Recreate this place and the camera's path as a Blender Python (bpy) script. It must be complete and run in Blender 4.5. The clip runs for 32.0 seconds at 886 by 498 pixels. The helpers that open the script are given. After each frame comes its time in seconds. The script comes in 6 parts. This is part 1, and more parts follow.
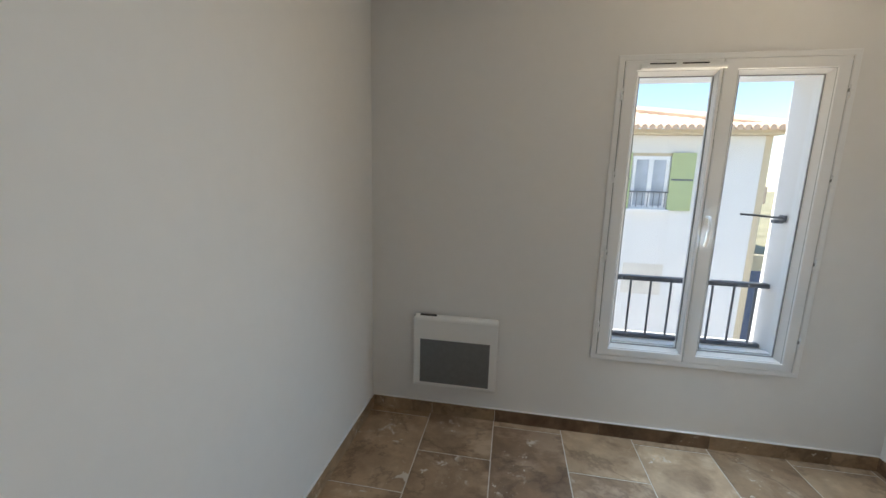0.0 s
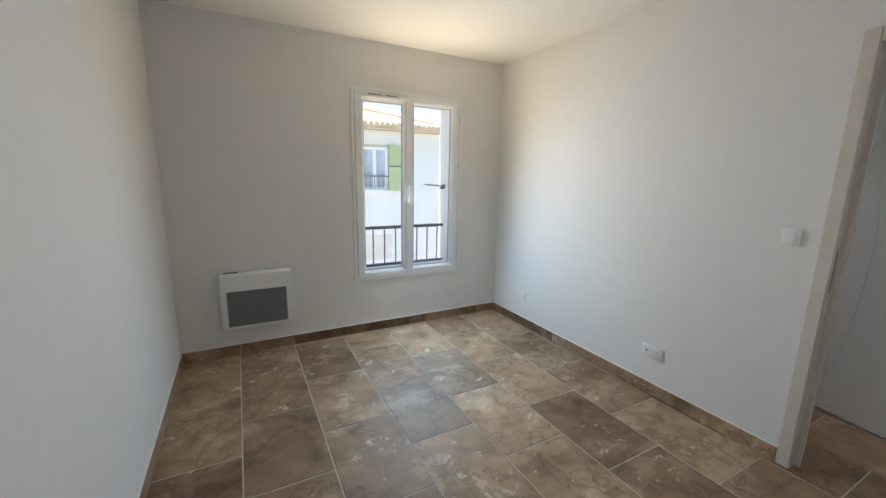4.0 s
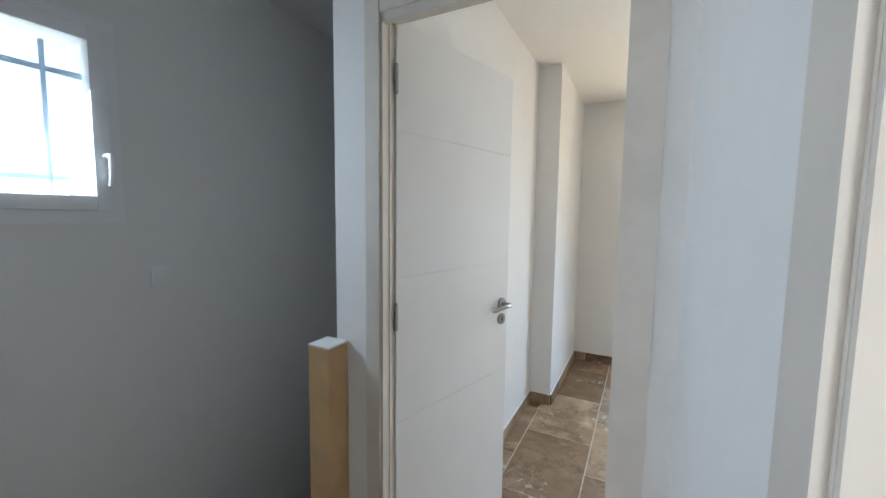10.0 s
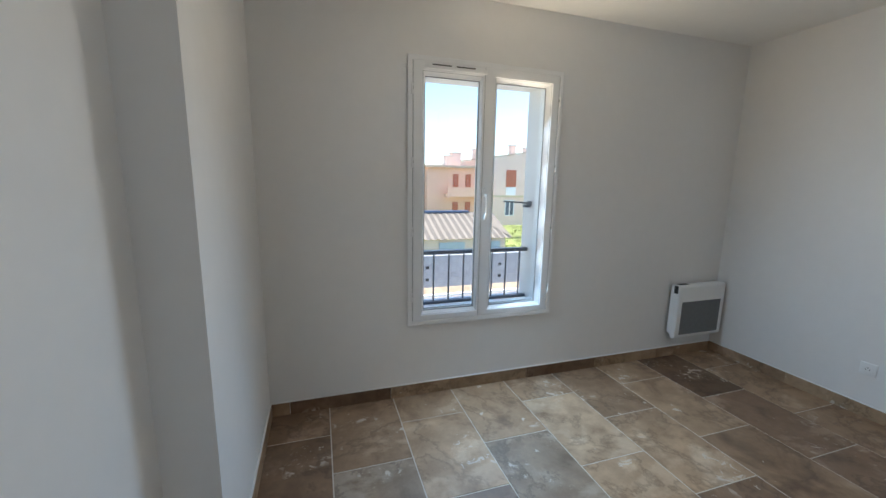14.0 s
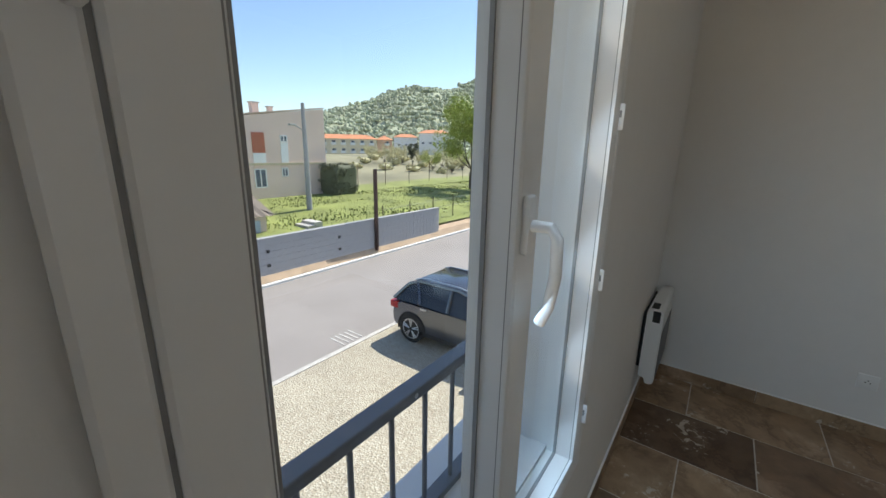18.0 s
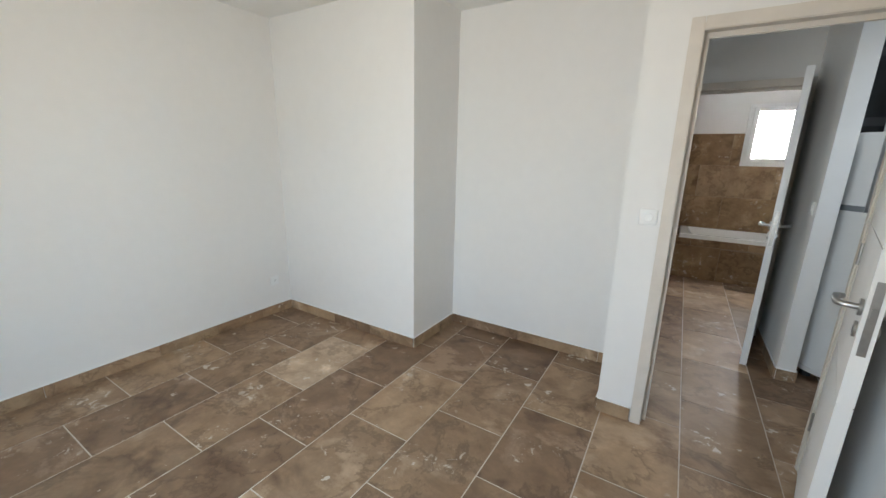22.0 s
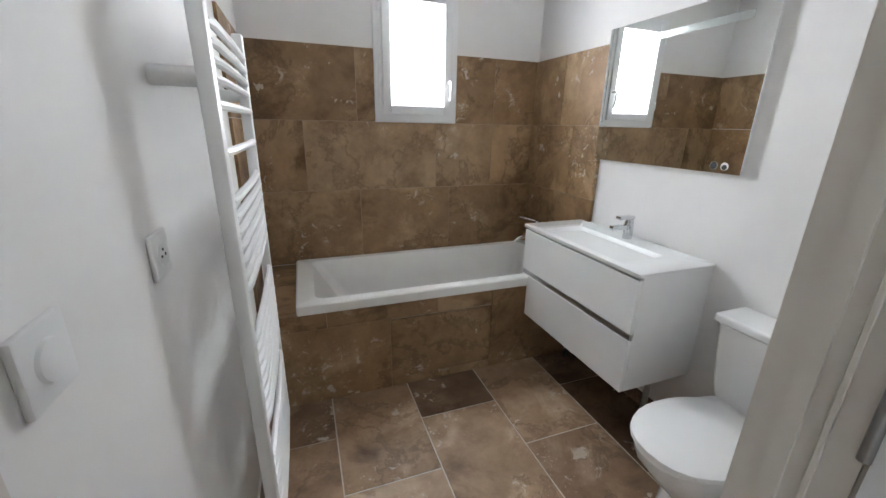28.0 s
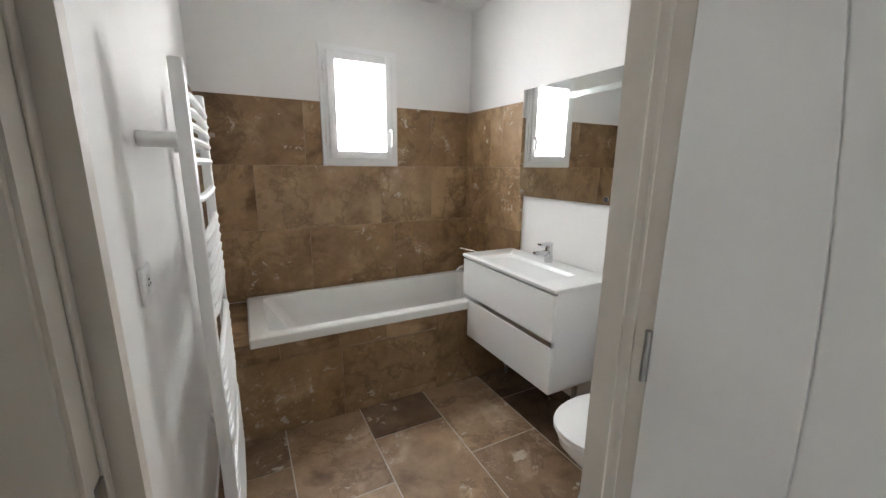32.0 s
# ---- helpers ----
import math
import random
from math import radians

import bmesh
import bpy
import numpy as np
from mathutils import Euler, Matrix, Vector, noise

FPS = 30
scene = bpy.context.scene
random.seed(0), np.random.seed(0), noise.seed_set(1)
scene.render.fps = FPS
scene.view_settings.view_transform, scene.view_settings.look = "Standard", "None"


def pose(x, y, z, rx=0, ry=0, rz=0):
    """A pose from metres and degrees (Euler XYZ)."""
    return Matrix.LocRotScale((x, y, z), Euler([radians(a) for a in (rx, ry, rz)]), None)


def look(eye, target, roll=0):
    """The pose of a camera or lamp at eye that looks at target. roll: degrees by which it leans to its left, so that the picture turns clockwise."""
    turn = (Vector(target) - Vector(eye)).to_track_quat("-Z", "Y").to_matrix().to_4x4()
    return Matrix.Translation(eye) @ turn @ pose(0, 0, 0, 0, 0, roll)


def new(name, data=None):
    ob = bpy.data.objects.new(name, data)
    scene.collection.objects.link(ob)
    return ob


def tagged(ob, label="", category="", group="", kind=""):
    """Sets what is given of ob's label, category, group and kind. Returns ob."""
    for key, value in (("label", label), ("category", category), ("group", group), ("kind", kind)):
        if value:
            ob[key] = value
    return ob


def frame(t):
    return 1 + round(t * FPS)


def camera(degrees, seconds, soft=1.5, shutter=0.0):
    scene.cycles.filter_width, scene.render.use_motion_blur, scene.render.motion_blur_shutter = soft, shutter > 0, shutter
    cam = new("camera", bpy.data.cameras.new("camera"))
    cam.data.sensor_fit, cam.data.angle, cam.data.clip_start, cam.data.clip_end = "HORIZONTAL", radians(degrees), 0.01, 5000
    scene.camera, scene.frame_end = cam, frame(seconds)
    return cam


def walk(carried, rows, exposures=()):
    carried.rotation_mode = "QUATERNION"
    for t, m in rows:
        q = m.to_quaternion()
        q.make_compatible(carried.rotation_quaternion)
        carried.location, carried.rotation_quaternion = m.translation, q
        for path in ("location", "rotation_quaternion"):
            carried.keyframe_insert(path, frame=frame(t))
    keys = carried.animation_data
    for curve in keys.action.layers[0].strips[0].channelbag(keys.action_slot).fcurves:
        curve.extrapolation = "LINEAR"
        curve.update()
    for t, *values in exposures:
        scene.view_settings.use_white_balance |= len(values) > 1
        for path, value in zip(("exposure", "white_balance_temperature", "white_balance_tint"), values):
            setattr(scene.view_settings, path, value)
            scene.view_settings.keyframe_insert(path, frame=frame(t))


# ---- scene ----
cam = camera(98.3, 32.0)
PATH = [
    (0, (-2.02, -2.219, 1.476), (-2.358, -0.28, 1.127), 1.5),
    (0.5, (-2.116, -2.428, 1.471), (-1.953, -0.471, 1.087), 1.0),
    (1, (-2.191, -2.655, 1.449), (-1.714, -0.756, 1.041), 0.7),
    (1.5, (-2.278, -2.876, 1.43), (-1.631, -1.045, 0.952), 0.5),
    (2, (-2.332, -3.083, 1.398), (-1.579, -1.327, 0.806), 0.5),
    (2.5, (-2.359, -3.222, 1.39), (-1.545, -1.534, 0.69), 0.6),
    (4.5, (-2.379, -3.271, 1.447), (-1.411, -1.532, 1.247), 0.9),
    (5, (-2.292, -3.061, 1.437), (-1.239, -1.361, 1.383), 0.7),
    (5.5, (-2.204, -2.913, 1.397), (-0.929, -1.372, 1.369), 0.6),
    (6, (-1.986, -2.745, 1.383), (-0.455, -1.459, 1.332), 0.7),
    (6.5, (-1.766, -2.631, 1.377), (-0.013, -1.672, 1.285), 0.6),
    (7, (-1.509, -2.521, 1.405), (0.397, -1.929, 1.279), 0.6),
    (7.5, (-1.25, -2.505, 1.409), (0.738, -2.336, 1.269), 0.8),
    (8, (-0.911, -2.568, 1.433), (1.058, -2.891, 1.285), 0.6),
    (8.5, (-0.587, -2.626, 1.429), (1.217, -3.474, 1.262), 0.8),
    (9, (-0.337, -2.727, 1.419), (1.161, -4.042, 1.251), 0.7),
    (9.5, (-0.073, -2.923, 1.424), (1.107, -4.528, 1.247), 1.1),
    (10, (0.149, -3.087, 1.429), (1.071, -4.853, 1.251), 0.7),
    (10.5, (0.346, -3.266, 1.414), (1.054, -5.122, 1.186), 0.9),
    (11, (0.475, -3.441, 1.416), (0.857, -5.385, 1.139), 1.2),
    (11.5, (0.566, -3.685, 1.417), (0.623, -5.662, 1.122), 1.3),
    (12, (0.581, -3.867, 1.429), (0.43, -5.839, 1.128), 1.1),
    (12.5, (0.581, -4.067, 1.439), (0.291, -6.022, 1.133), 1.0),
    (13, (0.563, -4.237, 1.424), (0.137, -6.165, 1.111), 1.0),
    (13.5, (0.479, -4.496, 1.418), (-0.066, -6.394, 1.098), 1.1),
    (14, (0.385, -4.723, 1.418), (-0.221, -6.597, 1.073), 1.0),
    (14.5, (0.316, -5.02, 1.399), (-0.309, -6.878, 1.004), 1.0),
    (16.5, (0.085, -6.182, 1.404), (-0.952, -7.825, 0.928), 1.1),
    (17, (0.028, -6.44, 1.416), (-1.186, -7.95, 0.917), 1.2),
    (17.5, (-0.065, -6.664, 1.437), (-1.451, -8.018, 0.939), 0.9),
    (18, (-0.1, -6.793, 1.442), (-1.669, -7.93, 0.946), 1.0),
    (18.5, (-0.068, -6.843, 1.431), (-1.833, -7.641, 0.932), 1.0),
    (19, (0.0, -6.757, 1.427), (-1.906, -7.108, 0.932), 0.8),
    (19.5, (0.035, -6.678, 1.44), (-1.888, -6.481, 0.928), 1.8),
    (20, (0.08, -6.584, 1.437), (-1.741, -5.922, 0.94), 1.5),
    (20.5, (0.135, -6.519, 1.433), (-1.509, -5.489, 0.947), 1.4),
    (21, (0.167, -6.467, 1.432), (-1.273, -5.165, 0.951), 1.2),
    (21.5, (0.187, -6.409, 1.445), (-1.041, -4.908, 0.955), 1.1),
    (22, (0.189, -6.295, 1.455), (-0.826, -4.64, 0.976), 1.2),
    (22.5, (0.184, -6.09, 1.486), (-0.612, -4.315, 1.02), 1.2),
    (23, (0.156, -5.808, 1.468), (-0.402, -3.938, 1.033), 1.2),
    (23.5, (0.134, -5.455, 1.472), (-0.173, -3.516, 1.089), 1.2),
    (24, (0.21, -5.086, 1.476), (0.114, -3.121, 1.119), 1.3),
    (24.5, (0.262, -4.686, 1.461), (0.288, -2.728, 1.05), 1.6),
    (26.5, (0.446, -3.247, 1.409), (0.545, -1.332, 0.842), 1.0),
    (27, (0.382, -2.938, 1.385), (0.691, -1.053, 0.791), 1.3),
    (27.5, (0.378, -2.656, 1.398), (0.883, -0.819, 0.791), 1.1),
    (28, (0.325, -2.45, 1.373), (0.982, -0.663, 0.761), 1.1),
    (28.5, (0.258, -2.356, 1.357), (0.995, -0.599, 0.75), 1.1),
    (29, (0.251, -2.323, 1.365), (1.04, -0.584, 0.769), 1.1),
    (29.5, (0.255, -2.328, 1.403), (1.084, -0.598, 0.838), 1.1),
    (30, (0.251, -2.368, 1.439), (1.112, -0.638, 0.922), 1.0),
    (30.5, (0.246, -2.42, 1.435), (1.135, -0.691, 0.965), 1.0),
    (31, (0.244, -2.495, 1.416), (1.159, -0.771, 0.977), 0.9),
    (31.5, (0.255, -2.585, 1.408), (1.172, -0.861, 0.979), 0.7),
    (32, (0.274, -2.668, 1.403), (1.181, -0.938, 0.973), 0.6),
]
# seconds, stops, kelvin, tint: the film's camera brightens for the dark hall and dims at the window
EXPOSURES = [(0, 1.22, 6550, 11), (1.0, 1.26, 6450, 10), (2.5, 1.38, 6400, 11), (5.0, 1.40, 6550, 10), (6.0, 1.38, 6400, 10), (8.0, 1.70, 6650, 10), (9.0, 1.98, 6450, 10), (9.6, 2.25, 6450, 10), (10.0, 2.45, 6200, 10), (11.0, 2.15, 6550, 10), (12.0, 1.88, 6350, 10), (13.0, 1.72, 6250, 10), (14.0, 1.45, 5950, 10),
             (14.8, 1.4, 6150, 10), (16.5, 1.4, 6850, 10), (17.0, 1.0, 7000, 11), (18.0, 0.5, 6400, 10), (19.0, 0.65, 6500, 12), (19.6, 1.4, 7100, 13), (20.0, 1.25, 7000, 13), (20.6, 1.85, 6750, 11),
             (21.5, 2.2, 6500, 10), (22.5, 2.15, 6550, 10), (23.2, 2.1, 6500, 10), (24.0, 2.05, 6500, 10), (25.0, 2.1, 6500, 10), (27.0, 2.25, 6200, 10), (29.0, 2.2, 6350, 10), (31.0, 2.25, 6600, 10), (32, 2.25, 6600, 10)]
YG, YS_IN = -7.093, -7.045      # planes of the second bedroom's window and of its wall
walk(cam, [(t, look(eye, target, roll)) for t, eye, target, roll in PATH], EXPOSURES)

# ---- world and light ----
world = bpy.data.worlds.new("sky")
scene.world = world
world.use_nodes = True
wn = world.node_tree
sky = wn.nodes.new("ShaderNodeTexSky")
sky.sky_type = 'NISHITA'
sky.sun_disc = False
SUN_TO = Vector((-0.98, 0.03, 1.3)).normalized()
sky.sun_elevation = math.asin(SUN_TO.z)
sky.sun_rotation = math.atan2(SUN_TO.x, SUN_TO.y)
sky.air_density, sky.dust_density, sky.ozone_density = 1.0, 0.25, 2.0
wn.nodes["Background"].inputs["Strength"].default_value = 0.14
wn.links.new(sky.outputs[0], wn.nodes["Background"].inputs["Color"])

sun = new("sun", bpy.data.lights.new("sun", 'SUN'))
sun.data.energy, sun.data.angle, sun.data.color = 5.0, radians(0.5), (1.0, 0.95, 0.87)
sun.matrix_world = look((0, 0, 0), -SUN_TO)


def window_lamp(name, eye, target, wide, high, watts, colour):
    lamp = new(name, bpy.data.lights.new(name, 'AREA'))
    lamp.data.shape, lamp.data.size, lamp.data.size_y = 'RECTANGLE', wide, high
    lamp.data.energy, lamp.data.color, lamp.data.spread = watts, colour, radians(160)
    lamp.matrix_world = look(eye, target)
    return lamp


BLUISH, WARM = (0.53, 0.77, 1.0), (1.0, 0.82, 0.56)


def slatted(name, x, y, z, inward, wide, high, tilt, turn, watts, colour, n=3):
    """A window's share of sky or ground light, as n tilted strips one above the other in the opening."""
    for k in range(n):
        zc = z - high / 2 + high * (k + 0.5) / n
        window_lamp(name, (x, y, zc), (x + turn, y + inward, zc + tilt), wide, high / n, watts / n, colour)


slatted("sky_light_a", -0.98, -0.095, 1.31, -1, 0.80, 1.40, -0.60, 0.0, 7.4, BLUISH, 5)
slatted("ground_light_a", -0.98, -0.095, 1.31, -1, 0.80, 1.40, 0.66, 0.0, 4.9, WARM, 5)
slatted("sky_light_b", -0.66, YG + 0.155, 1.31, 1, 0.80, 1.40, -0.60, -0.25, 6.8, BLUISH, 5)
slatted("ground_light_b", -0.66, YG + 0.155, 1.31, 1, 0.80, 1.40, 0.66, -0.2, 4.6, WARM, 5)
window_lamp("sky_light_hall", (1.915, -3.57, 1.74), (1, -3.52, 1.2), 0.30, 0.56, 1.8, (0.72, 0.86, 1.0))
window_lamp("sky_light_bath", (1.031, 0.12, 1.77), (1.031, -1, 1.7), 0.36, 0.6, 3.6, (0.95, 0.97, 1.0))


# ---- materials ----
class Nodes:
    def __init__(self, name):
        self.mat = bpy.data.materials.new(name)
        self.mat.use_nodes = True
        self.tree = self.mat.node_tree
        self.bsdf = self.tree.nodes["Principled BSDF"]

    def add(self, kind, **values):
        node = self.tree.nodes.new(kind)
        for key, value in values.items():
            node.inputs[key].default_value = value
        return node

    def link(self, a, b):
        self.tree.links.new(a, b)

    def coords(self, scale=1.0, space="Object", random_shift=False):
        tc = self.add("ShaderNodeTexCoord")
        mp = self.add("ShaderNodeMapping")
        mp.inputs["Scale"].default_value = (scale, scale, scale) if not hasattr(scale, "__len__") else scale
        self.link(tc.outputs[space], mp.inputs["Vector"])
        if random_shift:
            info = self.add("ShaderNodeObjectInfo")
            mul = self.add("ShaderNodeMath")
            mul.operation = 'MULTIPLY'
            mul.inputs[1].default_value = 37.0
            self.link(info.outputs["Random"], mul.inputs[0])
            self.link(mul.outputs[0], mp.inputs["Location"])
        return mp.outputs["Vector"]

    def noise(self, vec, scale, detail=4.0, rough=0.55):
        n = self.add("ShaderNodeTexNoise", Scale=scale, Detail=detail, Roughness=rough)
        self.link(vec, n.inputs["Vector"])
        return n.outputs["Fac"]

    def ramp(self, fac, *stops):
        r = self.add("ShaderNodeValToRGB")
        els = r.color_ramp.elements
        while len(els) < len(stops):
            els.new(0.5)
        for e, (p, c) in zip(els, stops):
            e.position, e.color = p, c if len(c) == 4 else (*c, 1.0)
        self.link(fac, r.inputs["Fac"])
        return r.outputs["Color"]

    def mix(self, fac, a, b, blend='MIX'):
        m = self.add("ShaderNodeMix")
        m.data_type, m.blend_type = 'RGBA', blend
        for name, v in (("Factor_Float", fac), ("A_Color", a), ("B_Color", b)):
            sock = next(s for s in m.inputs if s.identifier == name)
            if isinstance(v, (int, float, tuple)):
                sock.default_value = v
            else:
                self.link(v, sock)
        return next(s for s in m.outputs if s.identifier == "Result_Color")

    def bump(self, height, strength=0.2, distance=0.01):
        b = self.add("ShaderNodeBump", Strength=strength, Distance=distance)
        self.link(height, b.inputs["Height"])
        self.link(b.outputs["Normal"], self.bsdf.inputs["Normal"])

    def base(self, value, rough=0.5, metal=0.0):
        if isinstance(value, tuple):
            self.bsdf.inputs["Base Color"].default_value = value
        else:
            self.link(value, self.bsdf.inputs["Base Color"])
        if isinstance(rough, (int, float)):
            self.bsdf.inputs["Roughness"].default_value = rough
        else:
            self.link(rough, self.bsdf.inputs["Roughness"])
        self.bsdf.inputs["Metallic"].default_value = metal
        return self.mat


def shades(n, vec, colour, spread, scale, detail=4.0):
    lo = tuple(c * (1 - spread) for c in colour[:3])
    hi = tuple(min(1, c * (1 + spread)) for c in colour[:3])
    return n.ramp(n.noise(vec, scale, detail), (0.3, lo), (0.7, hi))


def plain(name, colour, rough=0.5, metal=0.0, spread=0.05, scale=6.0, grain=0.0, grain_scale=180.0):
    n = Nodes(name)
    vec = n.coords()
    col = shades(n, vec, colour, spread, scale)
    mat = n.base(col, rough, metal)
    if grain:
        n.bump(n.noise(vec, grain_scale, 3.0), grain, 0.004)
    return mat


def plaster_mat(name, colour):
    n = Nodes(name)
    vec = n.coords()
    col = n.mix(0.5, shades(n, vec, colour, 0.025, 0.9), shades(n, vec, colour, 0.02, 14.0))
    mat = n.base(col, 0.75)
    h = n.mix(0.5, n.noise(vec, 260.0, 2.0), n.noise(vec, 9.0, 3.0))
    n.bump(h, 0.06, 0.004)
    return mat


def travertine_mat(name, dark, mid, light, dust):
    """Filled travertine: soft clouds, torn pale patches, iron-brown seams and shards of white filler in clusters."""
    n = Nodes(name)
    vec = n.coords(1.0, random_shift=True)
    info = n.add("ShaderNodeObjectInfo")
    veil = n.add("ShaderNodeTexNoise", Scale=3.4, Detail=7.0, Roughness=0.58, Distortion=0.5)
    n.link(vec, veil.inputs["Vector"])
    body = n.ramp(veil.outputs["Fac"], (0.30, dark), (0.46, mid), (0.56, mid), (0.70, light))
    fine = n.noise(vec, 38.0, 6.0, 0.7)
    body = n.mix(1.0, body, n.ramp(fine, (0.30, (0.90, 0.89, 0.88)), (0.70, (1.09, 1.09, 1.09))), 'MULTIPLY')
    # soft smoky clouds within each piece
    smoke = n.noise(vec, 7.5, 4.0, 0.55)
    body = n.mix(1.0, body, n.ramp(smoke, (0.34, (0.84, 0.81, 0.79)), (0.52, (1.0, 1.0, 1.0)), (0.68, (1.18, 1.18, 1.18))), 'MULTIPLY')
    # pale patches with torn borders, on some pieces only
    torn = n.add("ShaderNodeTexNoise", Scale=2.1, Detail=8.0, Roughness=0.60, Distortion=0.1)
    n.link(n.coords((1.0, 1.4, 1.0), random_shift=True), torn.inputs["Vector"])
    patch = n.ramp(torn.outputs["Fac"], (0.55, (0, 0, 0)), (0.62, (dust, dust, dust)), (0.72, (dust * 0.7,) * 3))
    some = n.ramp(info.outputs["Random"], (0.35, (0, 0, 0)), (0.50, (1, 1, 1)))
    body = n.mix(n.mix(1.0, patch, some, 'MULTIPLY'), body, tuple(c * min(1.35, 0.60 / light[0]) for c in light[:3]) + (1.0,))
    seam = n.add("ShaderNodeTexNoise", Scale=1.5, Detail=7.0, Roughness=0.64, Distortion=0.3)
    n.link(vec, seam.inputs["Vector"])
    line = n.ramp(seam.outputs["Fac"], (0.47, (0, 0, 0)), (0.50, (0.45, 0.45, 0.45)), (0.515, (0, 0, 0)))
    body = n.mix(line, body, tuple(c * 0.6 for c in dark[:3]) + (1.0,))
    tone = n.ramp(info.outputs["Random"], (0.0, (0.92, 0.91, 0.90)), (1.0, (1.08, 1.08, 1.08)))
    body = n.mix(1.0, body, tone, 'MULTIPLY')
    # shards and specks of white filler, gathered in clusters
    where = n.ramp(n.noise(vec, 3.4, 3.0), (0.555, (0, 0, 0)), (0.63, (1, 1, 1)))
    shard = n.add("ShaderNodeTexNoise", Scale=17.0, Detail=4.0, Roughness=0.55, Distortion=0.9)
    n.link(vec, shard.inputs["Vector"])
    flake = n.ramp(shard.outputs["Fac"], (0.595, (0, 0, 0)), (0.65, (0.85, 0.85, 0.85)))
    speck = n.ramp(n.noise(vec, 60.0, 2.0), (0.66, (0, 0, 0)), (0.70, (0.55, 0.55, 0.55)))
    pits = n.mix(1.0, n.mix(1.0, flake, speck, 'ADD'), where, 'MULTIPLY')
    body = n.mix(pits, body, (0.60, 0.52, 0.43, 1.0))
    lone = n.ramp(n.noise(vec, 8.0, 5.0, 0.6), (0.685, (0, 0, 0)), (0.70, (0.8, 0.8, 0.8)))
    body = n.mix(lone, body, (0.62, 0.55, 0.46, 1.0))
    rough = n.ramp(fine, (0.3, (0.42, 0.42, 0.42)), (0.7, (0.60, 0.60, 0.60)))
    mat = n.base(body, rough)
    n.bsdf.inputs["Specular IOR Level"].default_value = 0.38
    n.bump(n.mix(0.5, fine, pits), 0.2, 0.004)
    return mat


M_WALL = plaster_mat("white_wall_paint", (0.80, 0.785, 0.765))
M_CEIL = plaster_mat("white_ceiling_paint", (0.82, 0.81, 0.79))
M_RENDER = plain("white_facade_render", (0.78, 0.77, 0.75), 0.9, spread=0.03, scale=2.0, grain=0.3, grain_scale=120)


def stone_shade(name, tint, dust=0.4):
    """The floor's travertine in one of its natural shades."""
    base = ((0.160, 0.096, 0.058), (0.300, 0.199, 0.124), (0.440, 0.322, 0.224))
    return travertine_mat(name, *[tuple(c * q for c, q in zip(shade, tint)) for shade in base], dust)


M_TRAV = stone_shade("brown_travertine", (0.95, 0.94, 0.92), 0.5)
STONES = {"m": M_TRAV, "D": stone_shade("darkest_brown_travertine", (0.50, 0.45, 0.42), 0.35), "d": stone_shade("dark_brown_travertine", (0.72, 0.68, 0.66), 0.6),
          "t": stone_shade("tan_travertine", (1.22, 1.24, 1.22)), "l": stone_shade("pale_travertine", (1.42, 1.50, 1.54)), "L": stone_shade("cream_travertine", (1.62, 1.80, 1.98), 0.2),
          "g": stone_shade("grey_brown_travertine", (0.88, 0.98, 1.10), 0.5), "G": stone_shade("dark_grey_travertine", (0.62, 0.63, 0.70), 0.5)}
M_TRAV_WALL = travertine_mat("polished_brown_travertine", (0.150, 0.086, 0.040), (0.295, 0.186, 0.095), (0.43, 0.30, 0.172), 0.4)
M_TRAV_PALE = travertine_mat("pale_polished_travertine", (0.22, 0.135, 0.068), (0.385, 0.262, 0.150), (0.50, 0.37, 0.235), 0.3)
M_SKIRT = travertine_mat("pale_brown_travertine", (0.19, 0.12, 0.068), (0.34, 0.235, 0.145), (0.47, 0.35, 0.24), 0.4)
M_GROUT = plain("pale_grout", (0.58, 0.51, 0.43), 0.9, spread=0.15, scale=20)
M_JOINT = plain("brown_tile_joint", (0.34, 0.25, 0.17), 0.9, spread=0.15, scale=20)
M_PVC = plain("white_pvc", (0.83, 0.83, 0.83), 0.35, spread=0.015)
M_DOOR = plain("white_door_lacquer", (0.78, 0.77, 0.755), 0.62, spread=0.02, scale=3.0, grain=0.03, grain_scale=90)
M_FRAME = plain("primed_wood_frame", (0.66, 0.605, 0.54), 0.6, spread=0.05, scale=8.0, grain=0.08, grain_scale=60)
M_STEEL = plain("brushed_steel", (0.38, 0.37, 0.36), 0.32, 1.0, spread=0.08, scale=40)
M_CHROME = plain("chrome", (0.72, 0.73, 0.75), 0.08, 1.0, spread=0.02)
M_PLASTIC = plain("white_plastic", (0.82, 0.82, 0.81), 0.35, spread=0.01)
M_GREYGLASS = plain("grey_heater_grille", (0.16, 0.165, 0.17), 0.5, spread=0.06, scale=30)
M_DARK = plain("dark_slot", (0.02, 0.02, 0.02), 0.7)
M_RAIL = plain("grey_painted_iron", (0.14, 0.15, 0.17), 0.38, 0.0, spread=0.1, scale=12)
M_CHIP = plain("bare_metal_chip", (0.55, 0.55, 0.56), 0.5)
M_PINE = plain("raw_pine", (0.52, 0.34, 0.17), 0.65, spread=0.15, scale=5.0)
M_CERAMIC = plain("white_ceramic", (0.86, 0.86, 0.85), 0.12, spread=0.01)
M_ACRYL = plain("white_acrylic", (0.80, 0.79, 0.76), 0.2, spread=0.015)
M_GLOSS = plain("white_gloss_lacquer", (0.84, 0.84, 0.83), 0.15, spread=0.01)
M_ALU = plain("aluminium_strip", (0.55, 0.55, 0.56), 0.35, 1.0, spread=0.04)


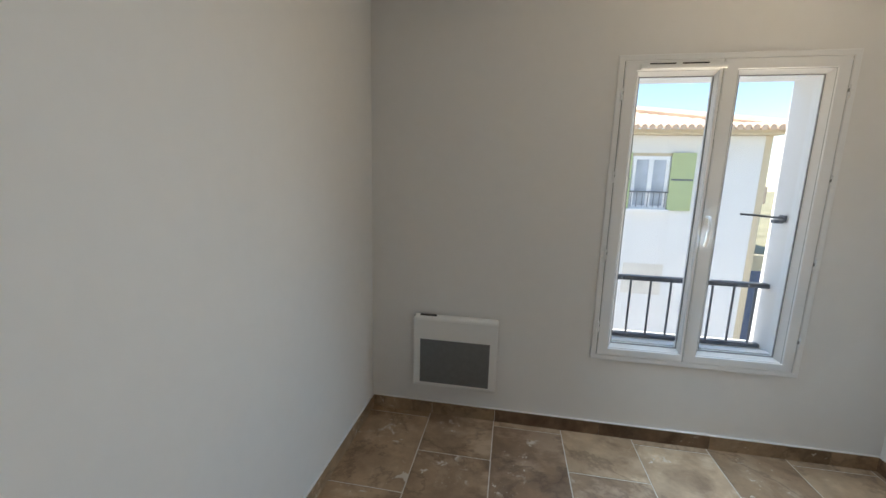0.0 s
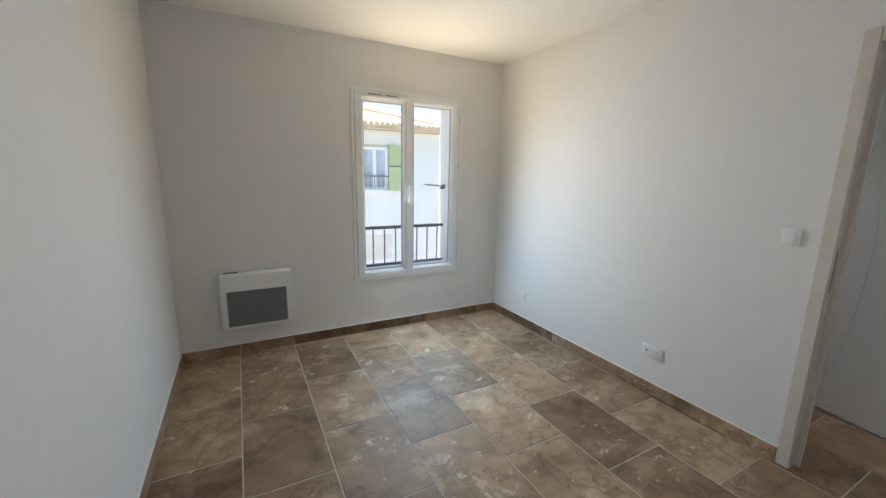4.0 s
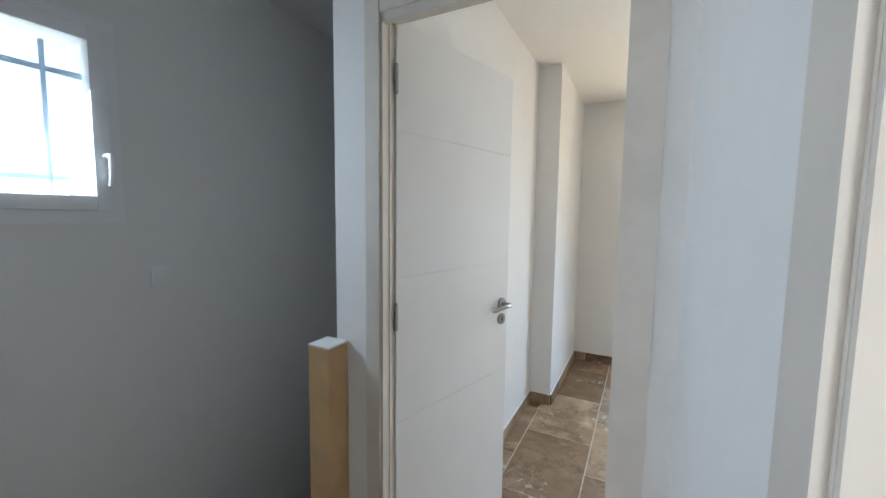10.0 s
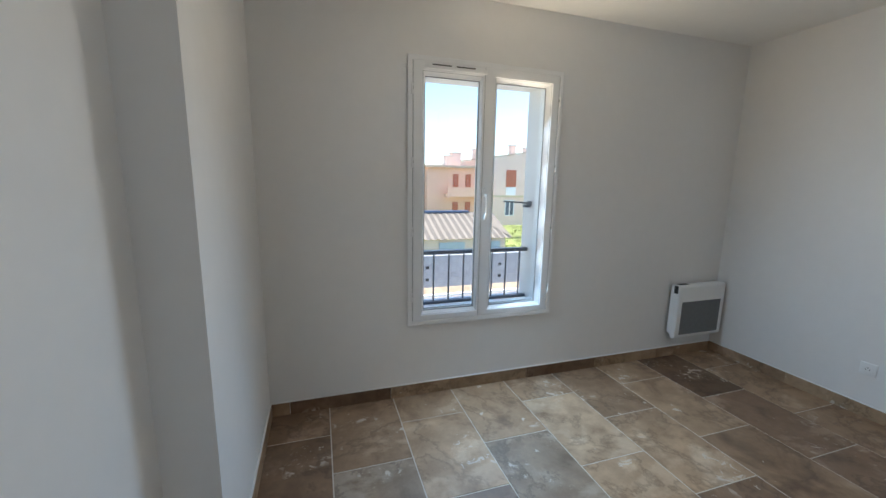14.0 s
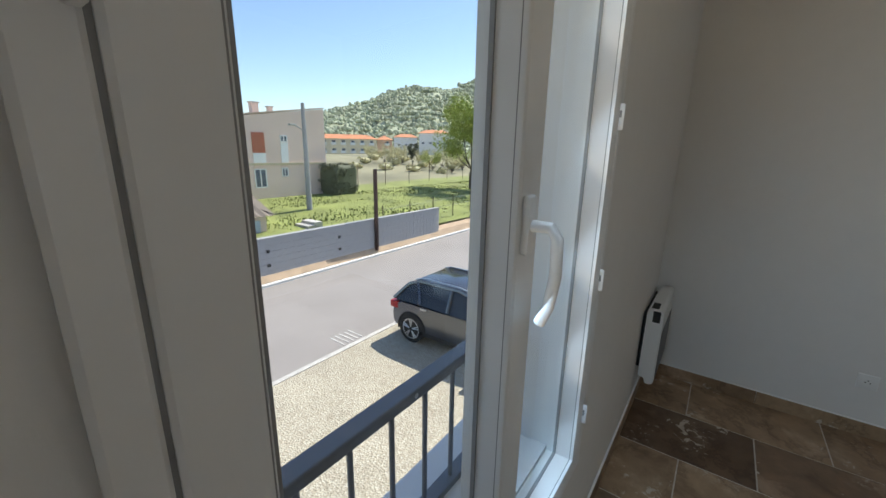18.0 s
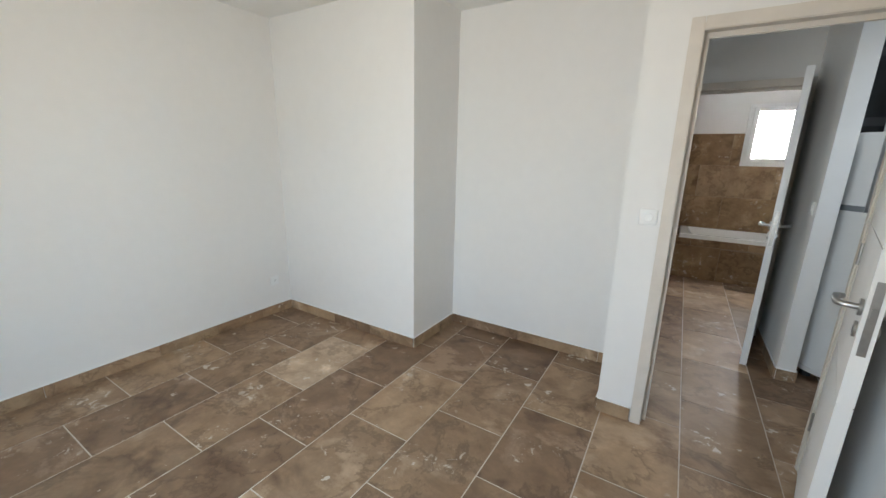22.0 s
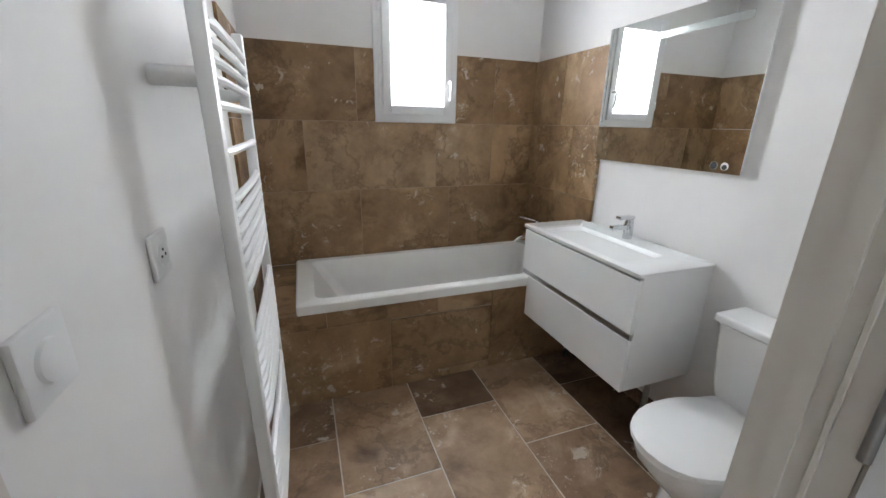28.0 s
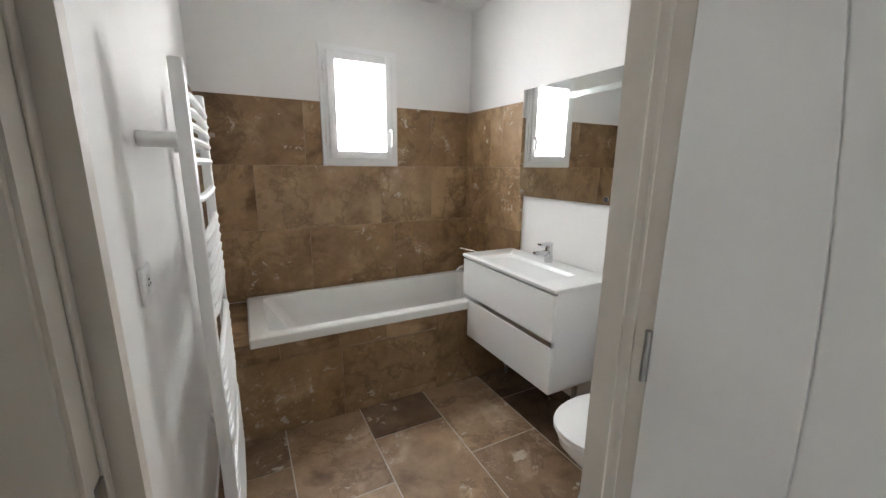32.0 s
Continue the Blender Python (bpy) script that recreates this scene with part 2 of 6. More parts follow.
def glass_mat():
    n = Nodes("window_glass")
    out = n.tree.nodes["Material Output"]
    clear = n.add("ShaderNodeBsdfTransparent")
    clear.inputs["Color"].default_value = (0.97, 0.985, 0.98, 1)
    gloss = n.add("ShaderNodeBsdfGlossy", Roughness=0.01)
    mixer = n.add("ShaderNodeMixShader")
    mixer.inputs[0].default_value = 0.04
    n.link(clear.outputs[0], mixer.inputs[1])
    n.link(gloss.outputs[0], mixer.inputs[2])
    n.link(mixer.outputs[0], out.inputs["Surface"])
    return n.mat


def frosted_mat():
    n = Nodes("frosted_glass")
    out = n.tree.nodes["Material Output"]
    trans = n.add("ShaderNodeBsdfTranslucent")
    trans.inputs["Color"].default_value = (0.95, 0.96, 0.96, 1)
    clear = n.add("ShaderNodeBsdfRefraction", Roughness=0.5, IOR=1.05)
    mixer = n.add("ShaderNodeMixShader")
    mixer.inputs[0].default_value = 0.5
    n.link(trans.outputs[0], mixer.inputs[1])
    n.link(clear.outputs[0], mixer.inputs[2])
    n.link(mixer.outputs[0], out.inputs["Surface"])
    return n.mat


M_GLASS = glass_mat()
M_FROST = frosted_mat()
M_MIRROR = plain("mirror_silver", (0.88, 0.90, 0.89), 0.01, 1.0, spread=0.0)


# ---- mesh helpers ----
def box_into(bm, x0, y0, z0, x1, y1, z1):
    v = [bm.verts.new(p) for p in ((x0, y0, z0), (x1, y0, z0), (x1, y1, z0), (x0, y1, z0), (x0, y0, z1), (x1, y0, z1), (x1, y1, z1), (x0, y1, z1))]
    for f in ((0, 3, 2, 1), (4, 5, 6, 7), (0, 1, 5, 4), (1, 2, 6, 5), (2, 3, 7, 6), (3, 0, 4, 7)):
        bm.faces.new([v[i] for i in f])
    return v


def boxes(*bs, bevel=0.0, seg=2):
    bm = bmesh.new()
    for b in bs:
        x0, y0, z0, x1, y1, z1 = b
        box_into(bm, min(x0, x1), min(y0, y1), min(z0, z1), max(x0, x1), max(y0, y1), max(z0, z1))
    if bevel:
        bmesh.ops.bevel(bm, geom=list(bm.edges), offset=bevel, segments=seg, affect='EDGES', profile=0.5)
    return bm


def cyl(p, q, r, r2=None, n=16, bm=None):
    bm = bm or bmesh.new()
    p, q = Vector(p), Vector(q)
    d = q - p
    m = Matrix.Translation((p + q) / 2) @ d.to_track_quat('Z', 'Y').to_matrix().to_4x4()
    bmesh.ops.create_cone(bm, cap_ends=True, segments=n, radius1=r, radius2=r if r2 is None else r2, depth=d.length, matrix=m)
    return bm


def tube(points, r, n=10, bm=None):
    bm = bm or bmesh.new()
    pts = [Vector(p) for p in points]
    rings = []
    up = Vector((0, 0, 1))
    for i, p in enumerate(pts):
        d = (pts[min(i + 1, len(pts) - 1)] - pts[max(i - 1, 0)]).normalized()
        if i == 0:
            side = d.cross(up)
            if side.length < 0.05:
                side = d.cross(Vector((1, 0, 0)))
        else:
            side = side - d * side.dot(d)
        side.normalize()
        over = side.cross(d)
        rr = r[i] if hasattr(r, "__len__") else r
        rings.append([bm.verts.new(p + rr * (math.cos(a) * side + math.sin(a) * over)) for a in (2 * math.pi * k / n for k in range(n))])
    for a, b in zip(rings, rings[1:]):
        for k in range(n):
            bm.faces.new((a[k], a[(k + 1) % n], b[(k + 1) % n], b[k]))
    bm.faces.new(rings[0][::-1])
    bm.faces.new(rings[-1])
    return bm


def extrude_profile(points, z0, z1, bm=None):
    """A prism over an outline in x and y."""
    bm = bm or bmesh.new()
    lo = [bm.verts.new((x, y, z0)) for x, y in points]
    hi = [bm.verts.new((x, y, z1)) for x, y in points]
    n = len(points)
    bm.faces.new(lo[::-1])
    bm.faces.new(hi)
    for k in range(n):
        bm.faces.new((lo[k], lo[(k + 1) % n], hi[(k + 1) % n], hi[k]))
    return bm


def finish(name, bm, mat, smooth=False):
    bmesh.ops.recalc_face_normals(bm, faces=bm.faces)
    me = bpy.data.meshes.new(name)
    bm.to_mesh(me)
    bm.free()
    for m in (mat if isinstance(mat, (list, tuple)) else [mat]):
        me.materials.append(m)
    if smooth:
        for p in me.polygons:
            p.use_smooth = True
        me.set_sharp_from_angle(angle=radians(38))
    return me


def part(name, bm, mat, parent, label="", smooth=False, m=None):
    ob = new(name, finish(name, bm, mat, smooth))
    ob.parent = parent
    if m is not None:
        ob.matrix_basis = m
    if label:
        ob["label"] = label
    return ob


def thing(name, label, category, m=None, group=""):
    ob = new(name)
    ob.empty_display_size = 0.05
    if m is not None:
        ob.matrix_basis = m
    return tagged(ob, label, category, group)


def solid(name, bm, mat, label, category, kind="", smooth=False):
    return tagged(new(name, finish(name, bm, mat, smooth)), label, category, kind=kind)


def wall_boxes(axis, p0, p1, a0, a1, z0, z1, openings=()):
    """A wall that runs along x or y, between p0 and p1 in thickness, with openings (from, to, low, high)."""
    out = []

    def put(a, b, lo, hi):
        if b - a > 1e-4 and hi - lo > 1e-4:
            out.append((a, p0, lo, b, p1, hi) if axis == 'x' else (p0, a, lo, p1, b, hi))
    at = a0
    for a, b, lo, hi in sorted(openings):
        put(at, a, z0, z1)
        put(a, b, z0, lo)
        put(a, b, hi, z1)
        at = b
    put(at, a1, z0, z1)
    return out


# ---- plan, in metres ----
XW, XE = -2.85, 1.89           # west and east outer walls, inner faces
YS = YS_IN                     # south outer wall of the second bedroom, inner face
CEIL = 2.495
OUT = 0.32                      # outer wall thickness
GROUND = -2.85
WIN_A = (-1.44, -0.525, 0.545, 2.065)      # openings: from, to, low, high
WIN_B = (-1.115, -0.205, 0.545, 2.075)
WIN_C = (0.816, 1.247, 1.437, 2.095)        # bathroom
WIN_H = (-3.77, -3.37, 1.43, 2.05)        # hall, along y
DA = (-3.295, -2.60, 0.0, 2.008)           # clear door openings
DB = (0.176, 0.858, 0.0, 2.008)
DC = (0.14, 0.862, 0.0, 2.008)
J = 0.032                       # jamb thickness


def grown(d):
    return (d[0] - J, d[1] + J, d[2], d[3] + J)


def wall(name, bs, label, mat=None):
    return solid(name, boxes(*bs), mat or M_WALL, label, "wall", "structure")


wall("wall_north", wall_boxes('x', 0.0, OUT, XW - OUT, XE + OUT, 0, CEIL, [WIN_A, WIN_C]), "white painted outer wall with two white windows")
wall("wall_south", wall_boxes('x', YS - OUT, YS, XW - OUT, XE + OUT, 0, CEIL, [WIN_B]), "white painted outer wall with a white window")
wall("wall_west", wall_boxes('y', XW - OUT, XW, YS, 0.0, 0, CEIL), "plain white painted wall")
wall("wall_east", wall_boxes('y', XE, XE + OUT, YS, 0.0, -2.7, CEIL, [WIN_H]), "white painted outer wall beside the stairs")
wall("wall_bedroom_hall", wall_boxes('y', 0.0, 0.07, -4.04, -0.001, 0, CEIL, [grown(DA)]), "white partition with a bedroom doorway")
wall("wall_bedroom_south", [(-1.40, -3.52, 0, -0.001, -3.435, CEIL)], "white partition between the two bedrooms")
wall("wall_recess_back", [(XW, -4.11, 0, -1.40, -4.04, CEIL)], "white partition behind the wardrobe recess")
wall("wall_recess_side", [(-1.47, -4.04, 0, -1.40, -3.52, CEIL)], "short white partition beside the wardrobe recess")
wall("wall_second_bedroom_door", [(-0.06, -4.04, 0, 0.0, -3.52, CEIL)] + wall_boxes('x', -4.11, -4.04, -0.06, 1.045, 0, CEIL, [grown(DB)]), "white partition with a bedroom doorway")
wall("wall_stairs", [(0.87, YS, -2.7, 1.045, -4.11, CEIL)], "white wall between bedroom and stairs")
wall("wall_pier", [(0.712, YS, 0, 0.87, -5.945, CEIL)], "white boxed pier in the bedroom corner")
wall("wall_bathroom_door", wall_boxes('x', -2.30, -2.20, 0.07, XE, 0, CEIL, [grown(DC)]), "white partition with the bathroom doorway")
wall("wall_closet", [(0.915, -3.072, 0, 1.015, -2.30, CEIL)], "white partition end beside the water heater closet")
wall("wall_stairs_under", [(1.045, -4.04, -2.7, XE, -3.97, -0.02)], "white wall under the landing")

solid("ceiling", boxes((XW - OUT, YS - OUT, CEIL, XE + OUT, OUT, CEIL + 0.2)), M_CEIL, "white painted ceiling", "ceiling", "structure")
floor = solid("floor", boxes((XW - 0.01, -3.99, -0.25, XE + 0.01, 0.01, -0.0018), (XW - 0.01, -4.11, -0.25, 1.045, -3.99, -0.0018), (XW - 0.01, YS - 0.01, -0.25, 1.045, -4.11, -0.0018)), M_GROUT, "brown travertine tile floor with pale joints", "floor", "structure")
solid("floor_lower", boxes((1.045, YS, -2.75, XE, -3.97, -2.7)), M_GROUT, "lower hall floor at the foot of the stairs", "floor", "structure")


# ---- doors ----
def door_frame(name, m, w, t, label, strike_left):
    """Local: opening along x from 0 to w, wall through y from 0 to t."""
    h = 2.008
    fr = thing(name, label, "door frame", m)
    lip, pr = 0.055, 0.010

    def jamb(x_in, sx):
        b = [(x_in, -0.004, 0.0, x_in + sx * J, t + 0.004, h + J)]
        for y0, y1 in ((-pr, 0.0), (t, t + pr)):
            b.append((x_in + sx * 0.004, y0, 0.0, x_in + sx * lip, y1, h + lip))
        stop = 0.022 if sx < 0 else 0.005
        b.append((x_in, 0.052, 0.0, x_in - sx * stop, 0.0735, h - 0.022))
        return boxes(*b)
    for x_in, sx in ((0, -1), (w, 1)):
        part("jamb", jamb(x_in, sx), M_FRAME, fr)
        part("seal", boxes((x_in, 0.027, 0.0, x_in - sx * 0.0035, 0.034, h - 0.002), bevel=0.0012), M_FRAME, fr)
    b = [(0, -0.004, h, w, t + 0.004, h + J), (0, 0.052, h - 0.022, w, 0.0735, h)]
    for y0, y1 in ((-pr, 0.0), (t, t + pr)):
        b.append((0.0, y0, h + 0.004, w, y1, h + lip))
    part("head", boxes(*b), M_FRAME, fr)
    x = 0.001 if strike_left else w - 0.001
    part("strike_plate", boxes((x - 0.0015, 0.010, 0.93, x + 0.0015, 0.032, 1.13)), M_STEEL, fr, "brushed steel strike plate")
    return fr


def lever(y, side, x, z, leaf):
    """A lever handle with its rose and key rose, on the leaf's face at y, that stands out to side."""
    rose = part("rose", cyl((x, y, z), (x, y + side * 0.009, z), 0.026, n=24), M_STEEL, leaf, smooth=True)
    pts = [(x, y + side * 0.009, z), (x, y + side * 0.038, z), (x - 0.004, y + side * 0.05, z), (x - 0.016, y + side * 0.057, z), (x - 0.05, y + side * 0.06, z + 0.004),
           (x - 0.09, y + side * 0.058, z + 0.002), (x - 0.115, y + side * 0.052, z - 0.004), (x - 0.127, y + side * 0.042, z - 0.006)]
    part("handle", tube(pts, 0.0095, 12), M_STEEL, leaf, "brushed steel lever handle", smooth=True)
    key = part("key_rose", cyl((x, y, z - 0.07), (x, y + side * 0.008, z - 0.07), 0.025, n=24), M_STEEL, leaf, smooth=True)
    part("keyhole", boxes((x - 0.004, y + side * 0.008, z - 0.082, x + 0.004, y + side * 0.0085, z - 0.06)), M_DARK, key)


def door_leaf(name, m, w, label, grooves, arcs=False, backset=0.052):
    """Local: hinge at the origin, leaf along x, thickness along y from 0 to 0.04."""
    leaf = thing(name, label, "door", m)
    h, th = 2.025, 0.04
    part("core", boxes((0, 0.003, 0.008, w, th - 0.003, h)), M_DOOR, leaf)
    g = 0.0020 if arcs else 0.0032
    for face, y0, y1 in (("front", 0.0, 0.003), ("back", th - 0.003, th)):
        if not arcs:
            zs = [0.008] + list(grooves) + [h]
            for lo, hi in zip(zs, zs[1:]):
                part("panel", boxes((0, y0, lo + g, w, y1, hi - g)), M_DOOR, leaf)
        else:
            cuts = []
            for s0, bow, mid in ((0.214, -0.135, 1.0), (0.365, 0.11, 0.9), (0.405, 0.13, 0.9)):
                cuts.append([(s0 + bow * (z - mid) ** 2, z) for z in (0.008 + (h - 0.008) * k / 24 for k in range(25))])
            edges = [[(0.0, z) for _, z in cuts[0]]] + cuts + [[(w, z) for _, z in cuts[0]]]
            for k, (a, b) in enumerate(zip(edges, edges[1:])):
                bm = bmesh.new()
                va = [[bm.verts.new((x + (g if k else 0), y, z)) for x, z in a] for y in (y0, y1)]
                vb = [[bm.verts.new((x - (g if k < 3 else 0), y, z)) for x, z in b] for y in (y0, y1)]
                for q in range(24):
                    for s in (0, 1):
                        bm.faces.new((va[s][q], vb[s][q], vb[s][q + 1], va[s][q + 1]))
                    bm.faces.new((va[0][q], va[1][q], va[1][q + 1], va[0][q + 1]))
                    bm.faces.new((vb[0][q], vb[1][q], vb[1][q + 1], vb[0][q + 1]))
                part("panel", bm, M_DOOR, leaf)
    lever(0.0, -1, w - backset, 1.035, leaf)
    lever(th, 1, w - backset, 1.035, leaf)
    lock = part("lock_plate", boxes((w, 0.010, 0.90, w + 0.0016, 0.030, 1.13)), M_STEEL, leaf, "brushed steel lock plate")
    part("latch", boxes((w, 0.014, 1.02, w + 0.010, 0.026, 1.05)), M_STEEL, lock)
    for z in (0.25, 1.05, 1.8):
        part("hinge", cyl((-0.004, -0.004, z), (-0.004, -0.004, z + 0.09), 0.006, n=10), M_STEEL, leaf, smooth=True)
    return leaf


W_A, W_B, W_C = DA[1] - DA[0], DB[1] - DB[0], DC[1] - DC[0]
door_frame("door_frame", pose(0.0, DA[1], 0, 0, 0, -90), W_A, 0.07, "beige primed wooden door frame of the bedroom", True)
door_frame("door_frame", pose(DB[0], -4.11, 0), W_B, 0.07, "beige primed wooden door frame beside the stairs", True)
door_frame("door_frame", pose(DC[0], -2.30, 0), W_C, 0.10, "beige primed wooden bathroom door frame", True)
# printed stamp on the raw jamb of the first bedroom
M_STAMP = plain("red_brown_stamp_ink", (0.26, 0.06, 0.07), 0.7)
stamp = thing("printed_stamp", "red printed oval stamp and bars on the door jamb", "stamp", pose(0.036, DA[0] + 0.0006, 0))
bm = bmesh.new()
ring = [[bm.verts.new((rx * math.cos(a), 0.0, 1.685 + rz * math.sin(a))) for a in (2 * math.pi * k / 24 for k in range(24))] for rx, rz in ((0.0095, 0.036), (0.0068, 0.0325))]
for k in range(24):
    bm.faces.new((ring[0][k], ring[0][(k + 1) % 24], ring[1][(k + 1) % 24], ring[1][k]))
part("outline", bm, M_STAMP, stamp)
for k in range(3):
    part("bar", boxes((-0.0045 + 0.0035 * k, 0, 1.665, -0.0028 + 0.0035 * k, 0.0004, 1.705 - 0.006 * (k % 2))), M_STAMP, stamp)
def stroke(cz, a0, a1):
    """A short open curve of ink on the jamb's face."""
    bm = bmesh.new()
    rows = [[bm.verts.new((r * math.cos(a) * 0.85, 0.0, cz + r * math.sin(a))) for a in (radians(a0 + (a1 - a0) * k / 12) for k in range(13))] for r in (0.0086, 0.0060)]
    for p, q, u, v in zip(rows[0], rows[0][1:], rows[1][1:], rows[1]):
        bm.faces.new((p, q, u, v))
    return bm


for k, (a0, a1) in enumerate(((-80, 100), (20, 320), (0, 360), (-90, 60), (60, 300), (-100, 120))):
    part("ink_stroke", stroke(1.482 - 0.0195 * k, a0, a1), M_STAMP, stamp)
GROOVES = (0.73, 1.225, 1.69)
ANG_A, ANG_B, ANG_C = 158.0, -103.8, -100.2
leaf_a = door_leaf("bedroom_door", pose(-0.014, DA[0] - 0.03, 0, 0, 0, ANG_A), 0.674, "white grooved bedroom door standing open into the room", GROOVES)
door_leaf("bedroom_door", pose(DB[1] - 0.008, -4.106, 0, 0, 0, ANG_B), 0.678, "white grooved bedroom door standing open by the wall", GROOVES)
door_leaf("bathroom_door", pose(DC[1] - 0.012, -2.312, 0, 0, 0, ANG_C), 0.712 - 0.03, "white bathroom door with curved grooves, open to the hall", (), True, backset=0.027)

latchkey = part("key", cyl((0.622, -0.008, 0.965), (0.622, -0.040, 0.965), 0.0035, n=10), M_STEEL, leaf_a, "steel key left in the lock", smooth=True)
part("bow", boxes((0.611, -0.062, 0.9638, 0.633, -0.038, 0.9662), bevel=0.001), M_STEEL, latchkey)


# ---- windows ----
def ring(x0, x1, z0, z1, profile, scale=(1, 1, 1, 1), bm=None):
    """A mitred frame: rectangles that step inwards by each inset of the profile, at its depth y. scale: left, right, low, high."""
    bm = bm or bmesh.new()
    a, b, c, d = scale
    loops = [[bm.verts.new(p) for p in ((x0 + q * a, y, z0 + q * c), (x1 - q * b, y, z0 + q * c), (x1 - q * b, y, z1 - q * d), (x0 + q * a, y, z1 - q * d))] for q, y in profile]
    for u, v in zip(loops, loops[1:] + loops[:1]):
        for k in range(4):
            bm.faces.new((u[k], u[(k + 1) % 4], v[(k + 1) % 4], v[k]))
    return bm


SASH = ((0, 0.01), (0, -0.062), (0.003, -0.065), (0.046, -0.065), (0.050, -0.0635), (0.0525, -0.057), (0.0545, -0.055), (0.070, -0.022), (0.0725, -0.020), (0.0725, 0.01))


def big_window(name, m, w, h, margins, joint, label, stiles=(0.065, 0.065)):
    """Two-leaf casement, its leaves flush with the wall. Local: x to the right as seen from inside, y outwards, z up from the lower edge of the leaves."""
    win = tagged(thing(name, label, "window", m), kind="structure")
    part("frame", ring(0.004, w - 0.004, 0.004, h - 0.004, ((0, 0.012), (0.06, 0.012), (0.06, 0.06), (0, 0.06))), M_PVC, win)
    ml, mr, mb, mt = margins
    mid = w / 2
    for x0, x1, left, right in ((0.0, mid + joint - 0.0015, ml, stiles[0]), (mid + joint + 0.0015, w, stiles[1], mr)):
        k = (left / 0.0725, right / 0.0725, mb / 0.0725, mt / 0.0725)
        sash = part("sash", ring(x0, x1, 0, h, SASH, k), M_PVC, win, smooth=True)
        pane = part("pane", boxes((x0 + left - 0.003, -0.012, mb - 0.003, x1 - right + 0.003, -0.004, h - mt + 0.003)), M_GLASS, sash)
        pane.visible_shadow = False
        part("gasket", ring(x0 + left, x1 - right, mb, h - mt, ((0, -0.012), (0, -0.0195), (0.004, -0.0195), (0.004, -0.012))), M_HGAP, sash)
        part("gasket", ring(x0, x1, 0, h, ((0.0525, -0.0565), (0.0545, -0.0565), (0.0545, -0.054), (0.0525, -0.054)), k), M_HGAP, sash)
    part("joint_gap", boxes((mid + joint - 0.0015, -0.06, 0.0, mid + joint + 0.0015, 0.0, h)), M_DARK, win)
    hx, hz = mid + joint + 0.014, h * 0.45
    grip = part("handle", tube([(hx, -0.078, hz + 0.10), (hx, -0.108, hz + 0.10), (hx, -0.118, hz + 0.085), (hx, -0.120, hz + 0.03), (hx, -0.113, hz - 0.02), (hx, -0.101, hz - 0.05)], 0.009, 10), M_PVC, win, smooth=True)
    part("handle_base", boxes((hx - 0.013, -0.079, hz + 0.055, hx + 0.013, -0.065, hz + 0.145), bevel=0.005), M_PVC, grip, smooth=True)
    vent = part("air_vent", boxes((0.07, -0.082, h - 0.045, mid - 0.03, -0.065, h - 0.018), bevel=0.006), M_PVC, win, "white trickle vent above the sash", smooth=True)
    for a, b in ((0.11, 0.23), (0.26, 0.38)):
        part("slot", boxes((a, -0.0825, h - 0.024, b, -0.070, h - 0.0175)), M_DARK, vent)
    for x, sx in ((0.0, -1), (w, 1)):
        for k in range(4):
            z = h * (0.085 + 0.265 * k)
            hinge = part("hinge", boxes((x + sx * 0.008 - (0.005 if sx < 0 else 0.003), -0.075, z, x + sx * 0.008 + (0.005 if sx < 0 else 0.003), -0.058, z + 0.062), bevel=0.003), M_PVC, win, smooth=True)
            part("hinge_pin", boxes((x + sx * 0.002 - 0.003, -0.0685, z + 0.03, x + sx * 0.002 + 0.003, -0.060, z + 0.045)), M_HGAP, hinge)
    part("trim", ring(-0.034, w + 0.034, -0.030, h + 0.030, ((0, -0.058), (0, -0.061), (0.004, -0.064), (0.027, -0.064), (0.0305, -0.060), (0.0305, -0.058))), M_PVC, win)
    part("frame_gap", ring(-0.004, w + 0.004, -0.004, h + 0.004, ((0, -0.0595), (0.004, -0.0595), (0.004, -0.058), (0, -0.058))), M_HGAP, win)
    part("window_sill", boxes((-0.03, 0.062, -0.02, w + 0.03, OUT - 0.015, 0.03), bevel=0.006), M_RENDER, win)
    return win


def railing(name, m, w, z0, z1, bars, label):
    r = thing(name, label, "railing", m)
    part("top_rail", boxes((0, -0.022, z1 - 0.028, w, 0.022, z1), bevel=0.004), M_RAIL, r)
    part("bottom_rail", boxes((0, -0.02, z0, w, 0.02, z0 + 0.022), bevel=0.003), M_RAIL, r)
    for k in range(bars):
        x = w * (k + 0.5) / bars
        part("bar", cyl((x, 0, z0 + 0.02), (x, 0, z1 - 0.026), 0.0065, n=10), M_RAIL, r, smooth=True)
    part("fixing_plate", boxes((w * 0.42, -0.06, z0 - 0.012, w * 0.46, 0.03, z0 - 0.006)), M_STEEL, r)
    for k in (0.12, 0.5, 0.88):
        part("paint_chip", cyl((w * k, -0.0225, z1 - 0.014), (w * k, -0.0215, z1 - 0.014), 0.006, n=8), M_CHIP, r, "small chip of bare metal")
    return r


